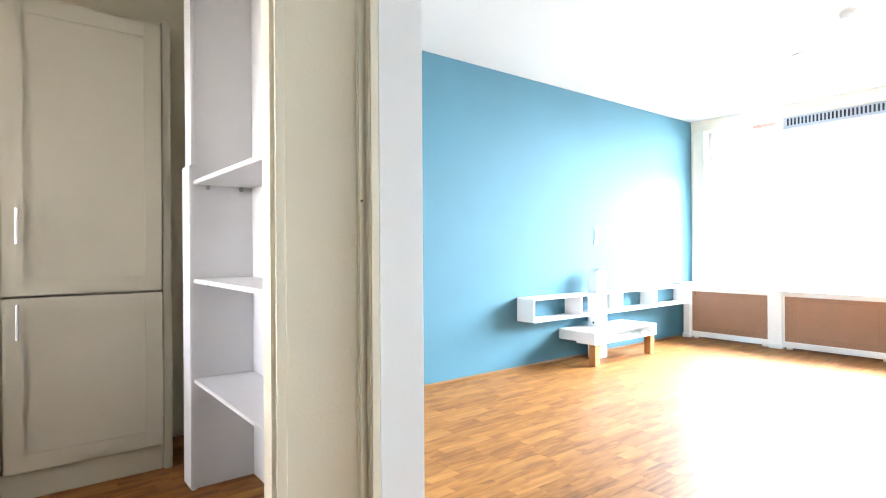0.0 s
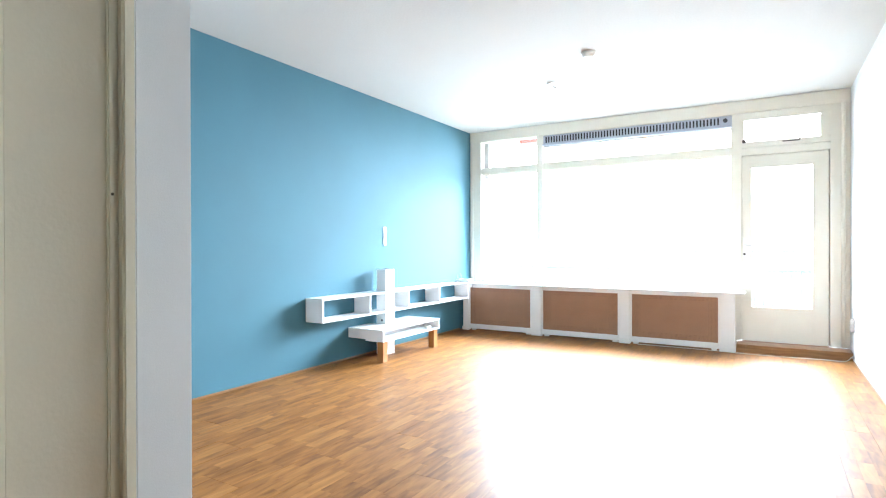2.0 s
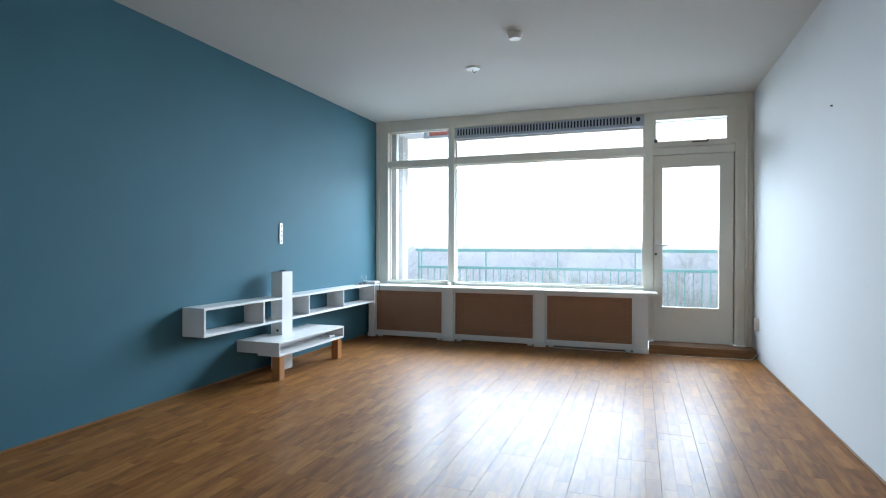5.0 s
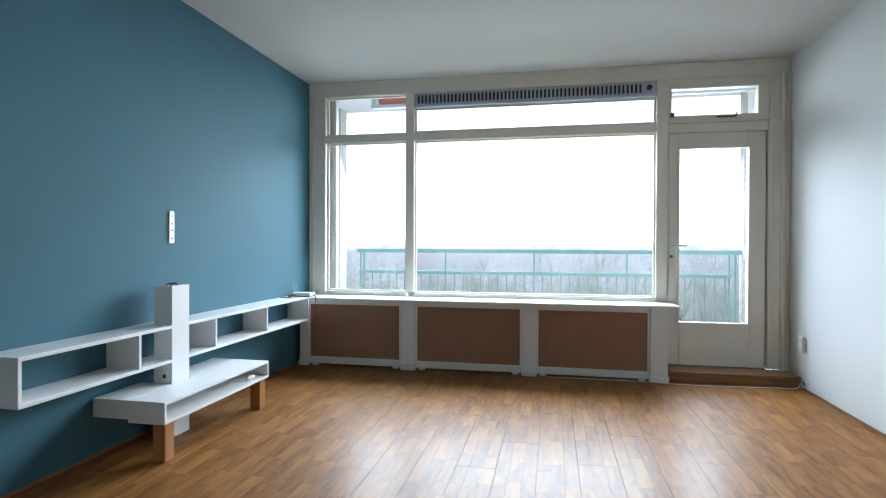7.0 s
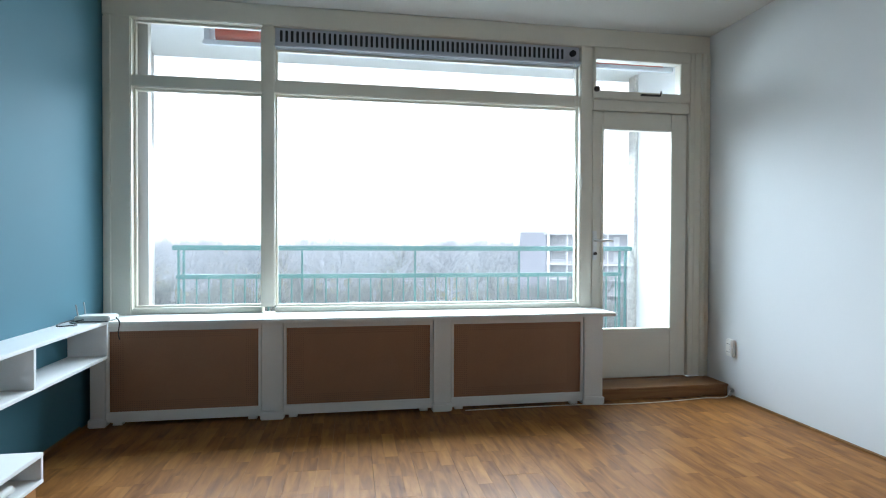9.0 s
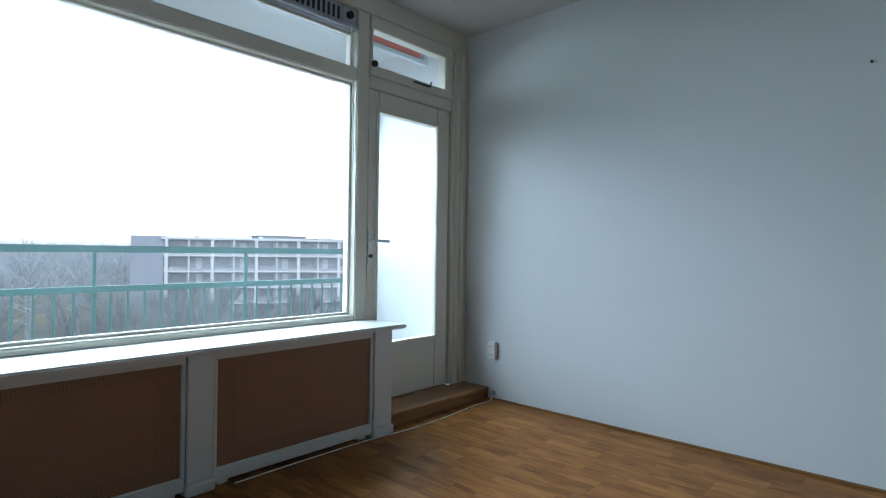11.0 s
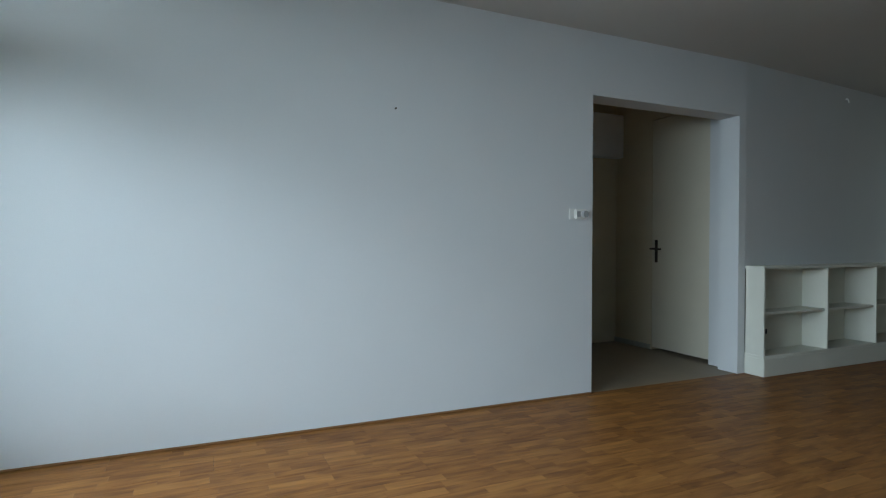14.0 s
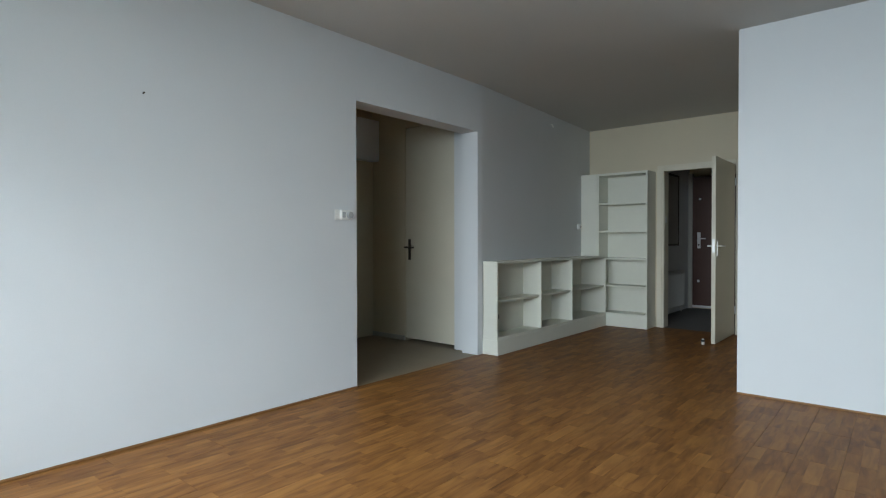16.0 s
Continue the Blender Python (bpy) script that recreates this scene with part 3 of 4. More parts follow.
bm = tube([(0.12, -2.17, 0.84), (0.13, -2.15, 0.862), (0.15, -2.12, 0.865), (0.16, -2.09, 0.84)], 0.004)
tube([(0.11, -2.12, 0.84), (0.14, -2.10, 0.868), (0.17, -2.12, 0.84)], 0.003, bm=bm)
part("cables", bm, BLACK, tw, "black cables sticking out at the top")

tv = thing("tv_bench", (0.21, -2.03, 0), "low white television bench with open front on wooden legs", "tv bench")
BX, BY0, BY1, BZ0, BZ1 = 0.42, -2.545, -1.535, 0.195, 0.307
part("top_board", box(0.21, BX, BY0, BY1, BZ1 - 0.016, BZ1, 0.002), LAMINATE, tv)
part("top_back_board", box(0.003, 0.21, BY0, TY0 - 0.002, BZ1 - 0.016, BZ1, 0.0015), LAMINATE, tv)
part("top_back_board", box(0.003, 0.21, TY1 + 0.002, BY1, BZ1 - 0.016, BZ1, 0.0015), LAMINATE, tv)
part("bottom_board", box(0.21, BX, BY0, BY1, BZ0, BZ0 + 0.016, 0.002), LAMINATE, tv)
part("side_board", box(0.003, BX - 0.001, BY0, BY0 + 0.016, BZ0 + 0.016, BZ1 - 0.016, 0.0015), LAMINATE, tv)
part("side_board", box(0.003, BX - 0.001, BY1 - 0.016, BY1, BZ0 + 0.016, BZ1 - 0.016, 0.0015), LAMINATE, tv)
part("back_board", box(0.21, 0.222, BY0 + 0.016, BY1 - 0.016, BZ0 + 0.016, BZ1 - 0.016), LAMINATE, tv)
for x, y in ((0.335, -2.525), (0.335, -1.625)):
    part("leg", box(x, x + 0.07, y, y + 0.07, 0, BZ0, 0.003), LEG, tv, "square oiled wooden leg")
cb = thing("power_cable", (0.36, -1.75, BZ0 + 0.016), "white power cable with plug lying in the bench", "cable")
part("cord", tube([(0.30, -2.02, 0.217), (0.33, -1.95, 0.217), (0.34, -1.88, 0.218), (0.31, -1.80, 0.218), (0.355, -1.76, 0.22), (0.37, -1.72, 0.222)], 0.004), PLASTIC, cb)
part("plug", rod((0.37, -1.72, 0.226), (0.378, -1.66, 0.226), 0.013, r2=0.016), PLASTIC, cb)

br = thing("wall_bracket", (0, -1.957, 1.10), "white metal mounting strip screwed to the blue wall", "bracket")
part("strip", box(0, 0.008, -1.982, -1.932, 1.097, 1.292, 0.004), PLASTIC, br)
for z in (1.125, 1.175, 1.215, 1.262):
    part("screw", rod((0.007, -1.957, z), (0.0105, -1.957, z), 0.006, sides=10), DARK_METAL, br)

rt = thing("router", (0.12, -0.40, 0.635), "flat white internet router with two short aerials", "router")
part("case", box(0.05, 0.23, -0.50, -0.375, 0.640, 0.668, 0.006), PLASTIC, rt)
part("foot", box(0.06, 0.22, -0.49, -0.385, 0.635, 0.641), BLACK, rt)
part("aerial", rod((0.065, -0.395, 0.66), (0.055, -0.393, 0.735), 0.004, sides=8), PLASTIC_GREY, rt, "grey aerial")
part("aerial", rod((0.065, -0.48, 0.66), (0.055, -0.482, 0.73), 0.004, sides=8), PLASTIC_GREY, rt, "grey aerial")
part("lead", tube([(0.10, -0.50, 0.65), (0.06, -0.56, 0.645), (0.12, -0.62, 0.642), (0.06, -0.68, 0.642), (0.03, -0.60, 0.645), (0.05, -0.50, 0.65)], 0.0035), BLACK, rt, "black tangled lead")
part("lead", tube([(0.23, -0.42, 0.652), (0.245, -0.41, 0.62), (0.235, -0.40, 0.56), (0.24, -0.395, 0.52)], 0.0035), BLACK, rt, "black hanging lead")

det = thing("smoke_detector", (2.26, -2.30, H), "round white smoke detector on the ceiling", "smoke detector")
part("base", rod((2.26, -2.30, H), (2.26, -2.30, H - 0.018), 0.055, sides=28), PLASTIC, det)
part("cover", rod((2.26, -2.30, H - 0.045), (2.26, -2.30, H - 0.018), 0.04, sides=28, r2=0.052), PLASTIC, det)
ros = thing("ceiling_rose", (1.75, -1.65, H), "flat white ceiling rose with a dark lamp wire stub", "ceiling rose")
part("disc", rod((1.75, -1.65, H), (1.75, -1.65, H - 0.012), 0.06, sides=28), PLASTIC, ros)
part("hook", tube([(1.75, -1.65, H - 0.01), (1.75, -1.65, H - 0.03), (1.765, -1.65, H - 0.042), (1.775, -1.65, H - 0.03)], 0.003), DARK_METAL, ros, "dark metal hook")

sk = thing("wall_socket", (XE, -0.30, 0.345), "white double wall socket low on the white wall", "socket")
part("plate", box(XE - 0.03, XE, -0.335, -0.265, 0.285, 0.405, 0.006), PLASTIC, sk)
for z in (0.317, 0.373):
    o = part("outlet", rod((XE - 0.029, -0.30, z), (XE - 0.033, -0.30, z), 0.022, sides=20), PLASTIC, sk)
    bm = rod((XE - 0.032, -0.31, z), (XE - 0.0345, -0.31, z), 0.0035, sides=8)
    rod((XE - 0.032, -0.29, z), (XE - 0.0345, -0.29, z), 0.0035, sides=8, bm=bm)
    part("pin_holes", bm, BLACK, o)
fc = thing("floor_cable", (3.7, -0.30, 0), "thin white cable lying along the step and covers", "cable")
part("cord", tube([(XE - 0.02, -0.31, 0.05), (4.10, -0.33, 0.008), (3.95, -0.32, 0.006), (3.75, -0.345, 0.006), (3.5, -0.365, 0.006), (3.25, -0.36, 0.006), (3.0, -0.335, 0.006),
                   (2.6, -0.332, 0.006), (2.25, -0.34, 0.006)], 0.003), PLASTIC, fc)
part("wall_plug", box(XE - 0.018, XE, -0.325, -0.298, 0.035, 0.06, 0.004), PLASTIC_GREY, fc, "small grey cable outlet")

th = thing("thermostat", (XE, -3.760, 1.30), "white room thermostat with a round dial", "thermostat")
part("back_plate", box(XE - 0.008, XE, -3.838, -3.685, 1.262, 1.338, 0.003), PLASTIC, th)
part("case", box(XE - 0.03, XE - 0.008, -3.830, -3.725, 1.266, 1.334, 0.006), PLASTIC, th)
part("dial", rod((XE - 0.028, -3.800, 1.30), (XE - 0.05, -3.800, 1.30), 0.027, sides=24, r2=0.024), PLASTIC_GREY, th, "grey round dial")
part("scale", box(XE - 0.0315, XE - 0.029, -3.765, -3.735, 1.28, 1.32), PLASTIC_GREY, th)
scw = single("wall_screw", rod((XE, -2.39, 1.912), (XE - 0.012, -2.39, 1.914), 0.005, sides=10), DARK_METAL, "single dark screw sticking out of the white wall", "screw")

# ---- bookcases ----
LX, LY0, LY1 = 4.005, -8.0, -5.505
lb = thing("low_bookcase", (4.2, -6.75, 0), "low cream painted open bookcase with six compartments", "bookcase")
part("top_board", box(LX, XS, LY0, LY1, 0.885, 0.907, 0.003), SHELF, lb)
part("plinth", box(LX - 0.006, XS, LY0, LY1, 0, 0.15, 0.004), SHELF, lb)
part("bottom_board", box(LX, XS, LY0, LY1, 0.15, 0.172, 0.003), SHELF, lb)
bm = box(4.19, 4.30, LY0, LY1, 0.172, 0.885)
for v in bm.verts:
    v.co.x = XE + (XS - XE) * (-5.5 - v.co.y) / 2.8 + (-0.008 if v.co.x < 4.25 else 0.004)
part("back_panel", bm, SHELF, lb)
part("end_panel", box(LX, XS - 0.01, LY1 - 0.022, LY1, 0.172, 0.885, 0.003), SHELF, lb)
ys = (-5.527, -6.35, -7.07, -8.0)
for a, b in zip(ys, ys[1:]):
    part("shelf", box(LX + 0.02, XS - 0.01, b + 0.018, a - 0.0005, 0.505, 0.527, 0.003), SHELF, lb)
    part("divider", box(LX, XS - 0.01, b, b + 0.018, 0.172, 0.885, 0.003), SHELF, lb)
part("cable_hole", box(4.184, 4.196, -5.80, -5.775, 0.31, 0.355, 0.002), BLACK, lb, "small dark cable hole in the back")
tb = thing("tall_bookcase", (3.8, -8.15, 0), "tall cream painted open bookcase with five shelves in the corner", "bookcase")
part("side_panel", box(3.47, 3.49, -8.298, -8.0, 0, 1.985, 0.003), SHELF, tb)
part("side_panel", box(4.105, 4.125, -8.298, -8.001, 0, 1.985, 0.003), SHELF, tb)
part("top_board", box(3.49, 4.105, -8.298, -8.0, 1.955, 1.985, 0.003), SHELF, tb)
part("back_panel", box(3.49, 4.105, -8.298, -8.285, 0.17, 1.955), SHELF, tb)
part("plinth", box(3.465, 4.021, -8.298, -7.992, 0, 0.162, 0.004), SHELF, tb)
part("filler_panel", box(4.125, XS, -8.02, -8.001, 0.908, 1.985, 0.003), SHELF, tb)
for z in (0.160, 0.518, 0.872, 1.228, 1.588):
    part("shelf", box(3.49, 4.105, -8.285, -8.012, z - 0.011, z + 0.011, 0.003), SHELF, tb)
sw = thing("light_switch", (4.35, -7.88, 1.29), "small white switch box on the wall by the bookcase", "switch")
part("box", box(4.318, 4.354, -7.93, -7.86, 1.26, 1.325, 0.005), PLASTIC, sw)
part("rocker", box(4.310, 4.319, -7.91, -7.88, 1.275, 1.31, 0.003), PLASTIC_GREY, sw)
hk = single("cable_stub", tube([(4.30, -7.05, 2.50), (4.27, -7.05, 2.505), (4.262, -7.06, 2.47)], 0.006), PLASTIC, "short pale cable stub high on the wall", "cable")

# ---- hall doorway ----
fr = thing("door_2", (2.95, -8.3, 0), "cream painted hall door frame", "door frame", kind="structure")
for x0, x1 in ((3.36, 3.445), (2.455, 2.54)):
    part("jamb", box(x0, x1, -8.296, -8.272, 0, 2.06, 0.005), CREAM, fr)
    part("bead", box(x0 + 0.02, x0 + 0.04, -8.272, -8.262, 0, 2.06, 0.003), CREAM, fr)
part("head", box(2.54, 3.36, -8.296, -8.272, 1.985, 2.06, 0.005), CREAM, fr)
part("lining", box(3.36, 3.382, -8.45, -8.296, 0, 1.985, 0.003), CREAM, fr)
part("lining", box(2.518, 2.54, -8.45, -8.296, 0, 1.985, 0.003), CREAM, fr)
part("strike_plate", box(3.356, 3.362, -8.39, -8.33, 1.33, 1.42, 0.003), STEEL, fr, "pale metal strike plate")
lf = thing("hall_door", (2.56, -7.85, 0), "open flush hall door with light edge and greyish face", "door")
part("leaf", box(2.545, 2.585, -8.262, -7.42, 0.012, 2.0, 0.003), CREAM, lf)
for sx, x0 in ((1, 2.585), (-1, 2.545)):
    pl = part("handle_plate", box(min(x0, x0 + sx * 0.008), max(x0, x0 + sx * 0.008), -7.505, -7.465, 0.94, 1.11, 0.003), STEEL, lf, "steel door plate")
    bm = rod((x0, -7.485, 1.05), (x0 + sx * 0.055, -7.485, 1.05), 0.009)
    rod((x0 + sx * 0.05, -7.48, 1.05), (x0 + sx * 0.05, -7.60, 1.048), 0.009, bm=bm)
    part("handle", bm, STEEL, pl, "steel lever handle")
part("latch", box(2.553, 2.577, -7.421, -7.417, 0.98, 1.12, 0.001), STEEL, lf)
for z in (0.25, 1.75):
    part("hinge", rod((2.537, -8.262, z), (2.537, -8.262, z + 0.09), 0.008), STEEL, lf)
ds = thing("door_stop", (2.66, -7.40, 0), "small steel and rubber floor door stop", "door stop")
part("base", rod((2.66, -7.40, 0), (2.66, -7.40, 0.03), 0.016, sides=16), STEEL, ds)
part("rubber_ring", rod((2.66, -7.40, 0.03), (2.66, -7.40, 0.052), 0.019, sides=16), BLACK, ds)
part("cap", rod((2.66, -7.40, 0.052), (2.66, -7.40, 0.062), 0.014, sides=16, r2=0.009), STEEL, ds)

# entrance hall
fd = thing("door_3", (3.3, -10.66, 0), "dark brown front door with steel lock plate", "door", kind="structure")
part("leaf", box(2.82, 3.683, -10.69, -10.645, 0.02, 2.15, 0.004), FRONT, fd)
part("frame", box(3.683, 3.748, -10.70, -10.62, 0, 2.2, 0.004), BOARD, fd)
part("weather_bar", box(2.82, 3.683, -10.645, -10.625, 0.02, 0.055, 0.004), STEEL, fd, "light metal weather strip")
pl = part("handle_plate", box(3.560, 3.610, -10.645, -10.634, 0.98, 1.24, 0.003), STEEL, fd, "long steel security plate")
bm = rod((3.585, -10.635, 1.14), (3.585, -10.585, 1.14), 0.01)
rod((3.590, -10.588, 1.14), (3.470, -10.588, 1.14), 0.01, bm=bm)
part("handle", bm, STEEL, pl, "steel lever handle")
part("lock", rod((3.585, -10.636, 1.04), (3.585, -10.622, 1.04), 0.014), DARK_METAL, pl)
part("spyhole", rod((3.570, -10.646, 1.78), (3.570, -10.635, 1.78), 0.018, sides=16), STEEL, fd)
part("bolt", rod((3.590, -10.646, 0.45), (3.590, -10.63, 0.45), 0.022, sides=16), STEEL, fd)
ra = thing("hall_radiator", (3.71, -9.7, 0.08), "white ribbed panel radiator on the hall wall", "radiator")
part("panel", box(3.66, 3.685, -10.16, -9.2, 0.08, 0.63, 0.006), RADIATOR, ra)
for i in range(24):
    y = -10.14 + i * 0.04
    part("rib", box(3.652, 3.662, y, y + 0.022, 0.11, 0.60, 0.004), RADIATOR, ra)
part("top_grille", box(3.655, 3.74, -10.16, -9.2, 0.63, 0.645, 0.003), RADIATOR, ra)
part("pipe", rod((3.70, -10.12, 0), (3.70, -10.12, 0.10), 0.009), RADIATOR, ra)
part("wall_mount", box(3.685, 3.75, -9.75, -9.65, 0.3, 0.4), RADIATOR, ra)
wb = thing("wall_board", (3.745, -9.6, 1.04), "tall grey framed board on the hall wall", "board")
part("board", box(3.738, 3.75, -10.08, -9.53, 1.05, 2.1), BOARD, wb)
for a, b, c, d in ((-10.10, -10.07, 1.03, 2.12), (-9.54, -9.51, 1.03, 2.12), (-10.07, -9.54, 1.03, 1.06), (-10.07, -9.54, 2.09, 2.12)):
    part("frame_bar", box(3.728, 3.75, a, b, c, d, 0.003), DARK_METAL, wb)

# side lobby
ld = thing("door_4", (4.87, -5.55, 0), "closed flush cream door in the lobby with a dark handle", "door", kind="structure")
part("leaf", box(4.475, 5.265, -5.60, -5.548, 0.03, 2.35, 0.004), CREAM, ld)
pl = part("handle_plate", box(5.185, 5.222, -5.548, -5.54, 0.90, 1.13, 0.003), DARK_METAL, ld, "dark bronze door plate")
bm = rod((5.203, -5.542, 1.04), (5.203, -5.495, 1.04), 0.009)
rod((5.24, -5.497, 1.04), (5.10, -5.497, 1.036), 0.009, bm=bm)
part("handle", bm, DARK_METAL, pl, "dark lever handle")
bh = thing("wall_cupboard", (5.75, -5.1, 2.03), "white boxed cupboard high on the lobby wall", "cupboard")
part("body", box(5.70, 5.80, -5.548, -4.6, 2.03, 2.50, 0.004), LAMINATE, bh)
part("door", box(5.686, 5.70, -5.546, -4.602, 2.035, 2.495, 0.003), LAMINATE, bh)

# ---- kitchen seen from the passage ----
tc = thing("tall_cabinet", (0.25, -6.4, 0), "tall cream kitchen cabinet with shaker doors and bar handles", "cabinet")
CX = 0.49
part("body", box(0.005, CX - 0.05, -6.70, -6.075, 0.12, 2.2, 0.003), CABINET, tc)
part("plinth", box(0.005, CX - 0.03, -6.70, -6.075, 0, 0.12, 0.003), CABINET, tc)


def shaker(y0, y1, z0, z1, parent, hz):
    d = part("door", box(CX - 0.049, CX - 0.008, y0, y1, z0, z1, 0.002), CABINET, parent)
    b = bmesh.new()
    w = 0.075
    for a, c, e, g in ((y0, y0 + w, z0, z1), (y1 - w, y1, z0, z1), (y0 + w, y1 - w, z0, z0 + w), (y0 + w, y1 - w, z1 - w, z1)):
        box(CX - 0.0095, CX, a, c, e, g, 0.0025, bm=b)
    part("door_frame", b, CABINET, d)
    b = rod((CX + 0.028, y0 + 0.05, hz), (CX + 0.028, y0 + 0.05, hz + 0.15), 0.006)
    for zz in (hz + 0.012, hz + 0.138):
        rod((CX - 0.002, y0 + 0.05, zz), (CX + 0.028, y0 + 0.05, zz), 0.005, bm=b)
    part("handle", b, STEEL, d, "brushed steel bar handle")


shaker(-6.69, -6.077, 0.885, 2.18, tc, 1.11)
shaker(-6.69, -6.077, 0.128, 0.875, tc, 0.70)
tc2 = thing("tall_cabinet", (0.25, -7.1, 0), "tall cream kitchen cabinet with shaker doors and bar handles", "cabinet")
part("body", box(0.005, CX - 0.05, -7.33, -6.703, 0.12, 2.2, 0.003), CABINET, tc2)
part("plinth", box(0.005, CX - 0.03, -7.33, -6.703, 0, 0.12, 0.003), CABINET, tc2)
shaker(-7.32, -6.707, 0.885, 2.18, tc2, 1.11)
shaker(-7.32, -6.707, 0.128, 0.875, tc2, 0.70)
fl = single("filler_panel", box(0.005, CX - 0.015, -6.072, -6.032, 0, 2.2, 0.003), CABINET, "narrow cream filler panel beside the tall cabinet", "panel")

nc = thing("shelf_niche", (1.3, -5.9, 0), "white shelf niche with three boards behind a cream side panel", "shelving")
part("side_panel", box(0.71, 0.81, -6.005, -5.735, 0, 2.55, 0.004), NICHE, nc, "white niche side wall")
part("post", box(0.69, 0.825, -6.03, -6.003, 0, 1.46, 0.004), NICHE, nc)
part("post", box(0.702, 0.818, -6.02, -6.003, 1.46, 2.55, 0.004), NICHE, nc)
part("back_panel", box(0.81, 1.86, -5.745, -5.733, 0, 2.55), NICHE, nc)
for z in (0.49, 0.94, 1.382):
    s = part("shelf", box(0.812, 1.86, -6.015, -5.747, z - 0.009, z + 0.009, 0.003), NICHE, nc)
    for y in (-5.95, -5.80):
        part("shelf_bracket", box(0.812, 0.83, y - 0.008, y + 0.008, z - 0.03, z - 0.009, 0.003), PLASTIC_GREY, s)
part("east_panel", box(1.87, 1.925, -6.035, -5.735, 0, 2.60, 0.004), CREAM, nc, "cream painted side panel")
part("edge_trim", box(1.86, 1.945, -6.08, -6.035, 0, 2.60, 0.012), CREAM, nc)
part("cover_strip", box(1.922, 1.952, -5.768, -5.732, 0, 2.60, 0.006), CREAM, nc)
part("groove_bead", box(1.922, 1.936, -5.80, -5.782, 0, 2.60, 0.004), CREAM, nc)
part("nail", rod((1.925, -5.789, 1.23), (1.939, -5.789, 1.23), 0.004, sides=8), DARK_METAL, nc)

# ---- balcony ----
structure("balcony_floor", box(-0.6, 4.9, 0.14, 1.25, -0.25, -0.05), CONCRETE, "grey concrete balcony floor", "balcony floor")
structure("balcony_ceiling", box(-0.6, 4.9, 0.10, 1.30, 2.66, 2.86), STUCCO, "white underside of the balcony above", "balcony ceiling")
structure("balcony_wall_east", box(4.20, 4.44, 0.12, 1.06, -0.05, 2.66), STUCCO, "white balcony side wall", "wall")
structure("balcony_pier_east", box(4.17, 4.46, 1.06, 1.18, -0.25, 2.66), PEBBLE, "rough pebbledash balcony pier", "pier")
structure("balcony_wall_west", box(-0.42, -0.20, 0.0, 1.06, -0.05, 2.66), STUCCO, "white balcony side wall", "wall")
structure("balcony_pier_west", box(-0.44, -0.115, 1.06, 1.25, -0.25, 2.66), PEBBLE, "rough pebbledash balcony pier", "pier")
structure("facade_return", box(-0.15, 0.225, 0.105, 0.16, -0.05, 2.66), BOARD, "grey facade return beside the window", "wall")
structure("facade_below", box(-8, 12, 0.02, 0.13, -19, -0.26), CONCRETE, "plain facade under the balcony", "facade")

ra2 = thing("balcony_railing", (2.1, 1.12, -0.05), "teal green painted steel balcony railing with thin balusters", "railing")
part("top_rail", box(0.07, 4.185, 1.09, 1.15, 1.00, 1.042, 0.006), GREEN, ra2)
part("middle_rail", box(0.10, 4.075, 1.10, 1.14, 0.760, 0.797, 0.004), GREEN, ra2)
part("lower_rail", box(0.10, 4.14, 1.105, 1.135, 0.03, 0.06, 0.004), GREEN, ra2)
for x in (0.115, 0.155, 1.115, 2.095, 3.06, 4.055, 4.115):
    part("post", box(x - 0.008, x + 0.008, 1.105, 1.135, -0.05 if x not in (0.155, 4.055) else 0.06, 1.0, 0.003), GREEN, ra2)
for i in range(40):
    x = 0.255 + i * 0.0965
    if min(abs(x - q) for q in (1.115, 2.095, 3.06, 4.055)) > 0.03:
        part("baluster", rod((x, 1.12, 0.06), (x, 1.12, 0.76), 0.007, sides=6), GREEN, ra2)
GY = 0.20
reel = thing("line_reel", (4.20, GY, 1.22), "round white clothes line reel on the balcony wall", "clothes line reel")
part("drum", rod((4.20, GY, 1.245), (4.165, GY, 1.245), 0.05, sides=28), PLASTIC, reel)
part("rim", rod((4.199, GY, 1.245), (4.17, GY, 1.245), 0.054, sides=28), PLASTIC_GREY, reel, "grey rim")
part("hub", rod((4.165, GY, 1.245), (4.155, GY, 1.245), 0.014, sides=14), PLASTIC_GREY, reel)
part("cord", rod((4.185, GY, 1.29), (4.185, GY, 1.9), 0.003, sides=6), PLASTIC_GREY, reel, "thin hanging cord")
aw = thing("awning", (2.3, 0.6, 2.5), "rolled orange-red awning under the balcony ceiling", "awning")
part("cloth_roll", rod((0.60, 0.32, 2.525), (3.98, 0.32, 2.525), 0.055, sides=20), AWNING, aw, "rolled orange-red cloth")
part("front_bar", box(0.52, 4.05, 0.255, 0.29, 2.435, 2.468, 0.006), ALU, aw, "grey aluminium front bar")
for x in (0.55, 2.3, 4.02):
    part("bracket", box(x - 0.02, x + 0.02, 0.255, 0.40, 2.468, 2.66, 0.003), ALU, aw)

# ---- distance ----
GZ = -18.0
structure("ground", box(-900, 900, 0.3, 1800, GZ - 1, GZ), GROUND, "winter grassland and wood floor far below", "ground")

# far apartment block with open galleries
A = Vector((38.5, 95.5, 0))
U = (Vector((100, 60, 0)) - A).normalized()
N = Vector((U.y, -U.x, 0))          # towards the viewer
if N.y > 0:
    N = -N
LEN, DEPTH, FLOOR, TOP = 92.0, 11.0, 2.75, 2.8
apt = thing("apartment_building", (A.x, A.y, GZ), "long grey apartment block with white gallery floors", "apartment building")


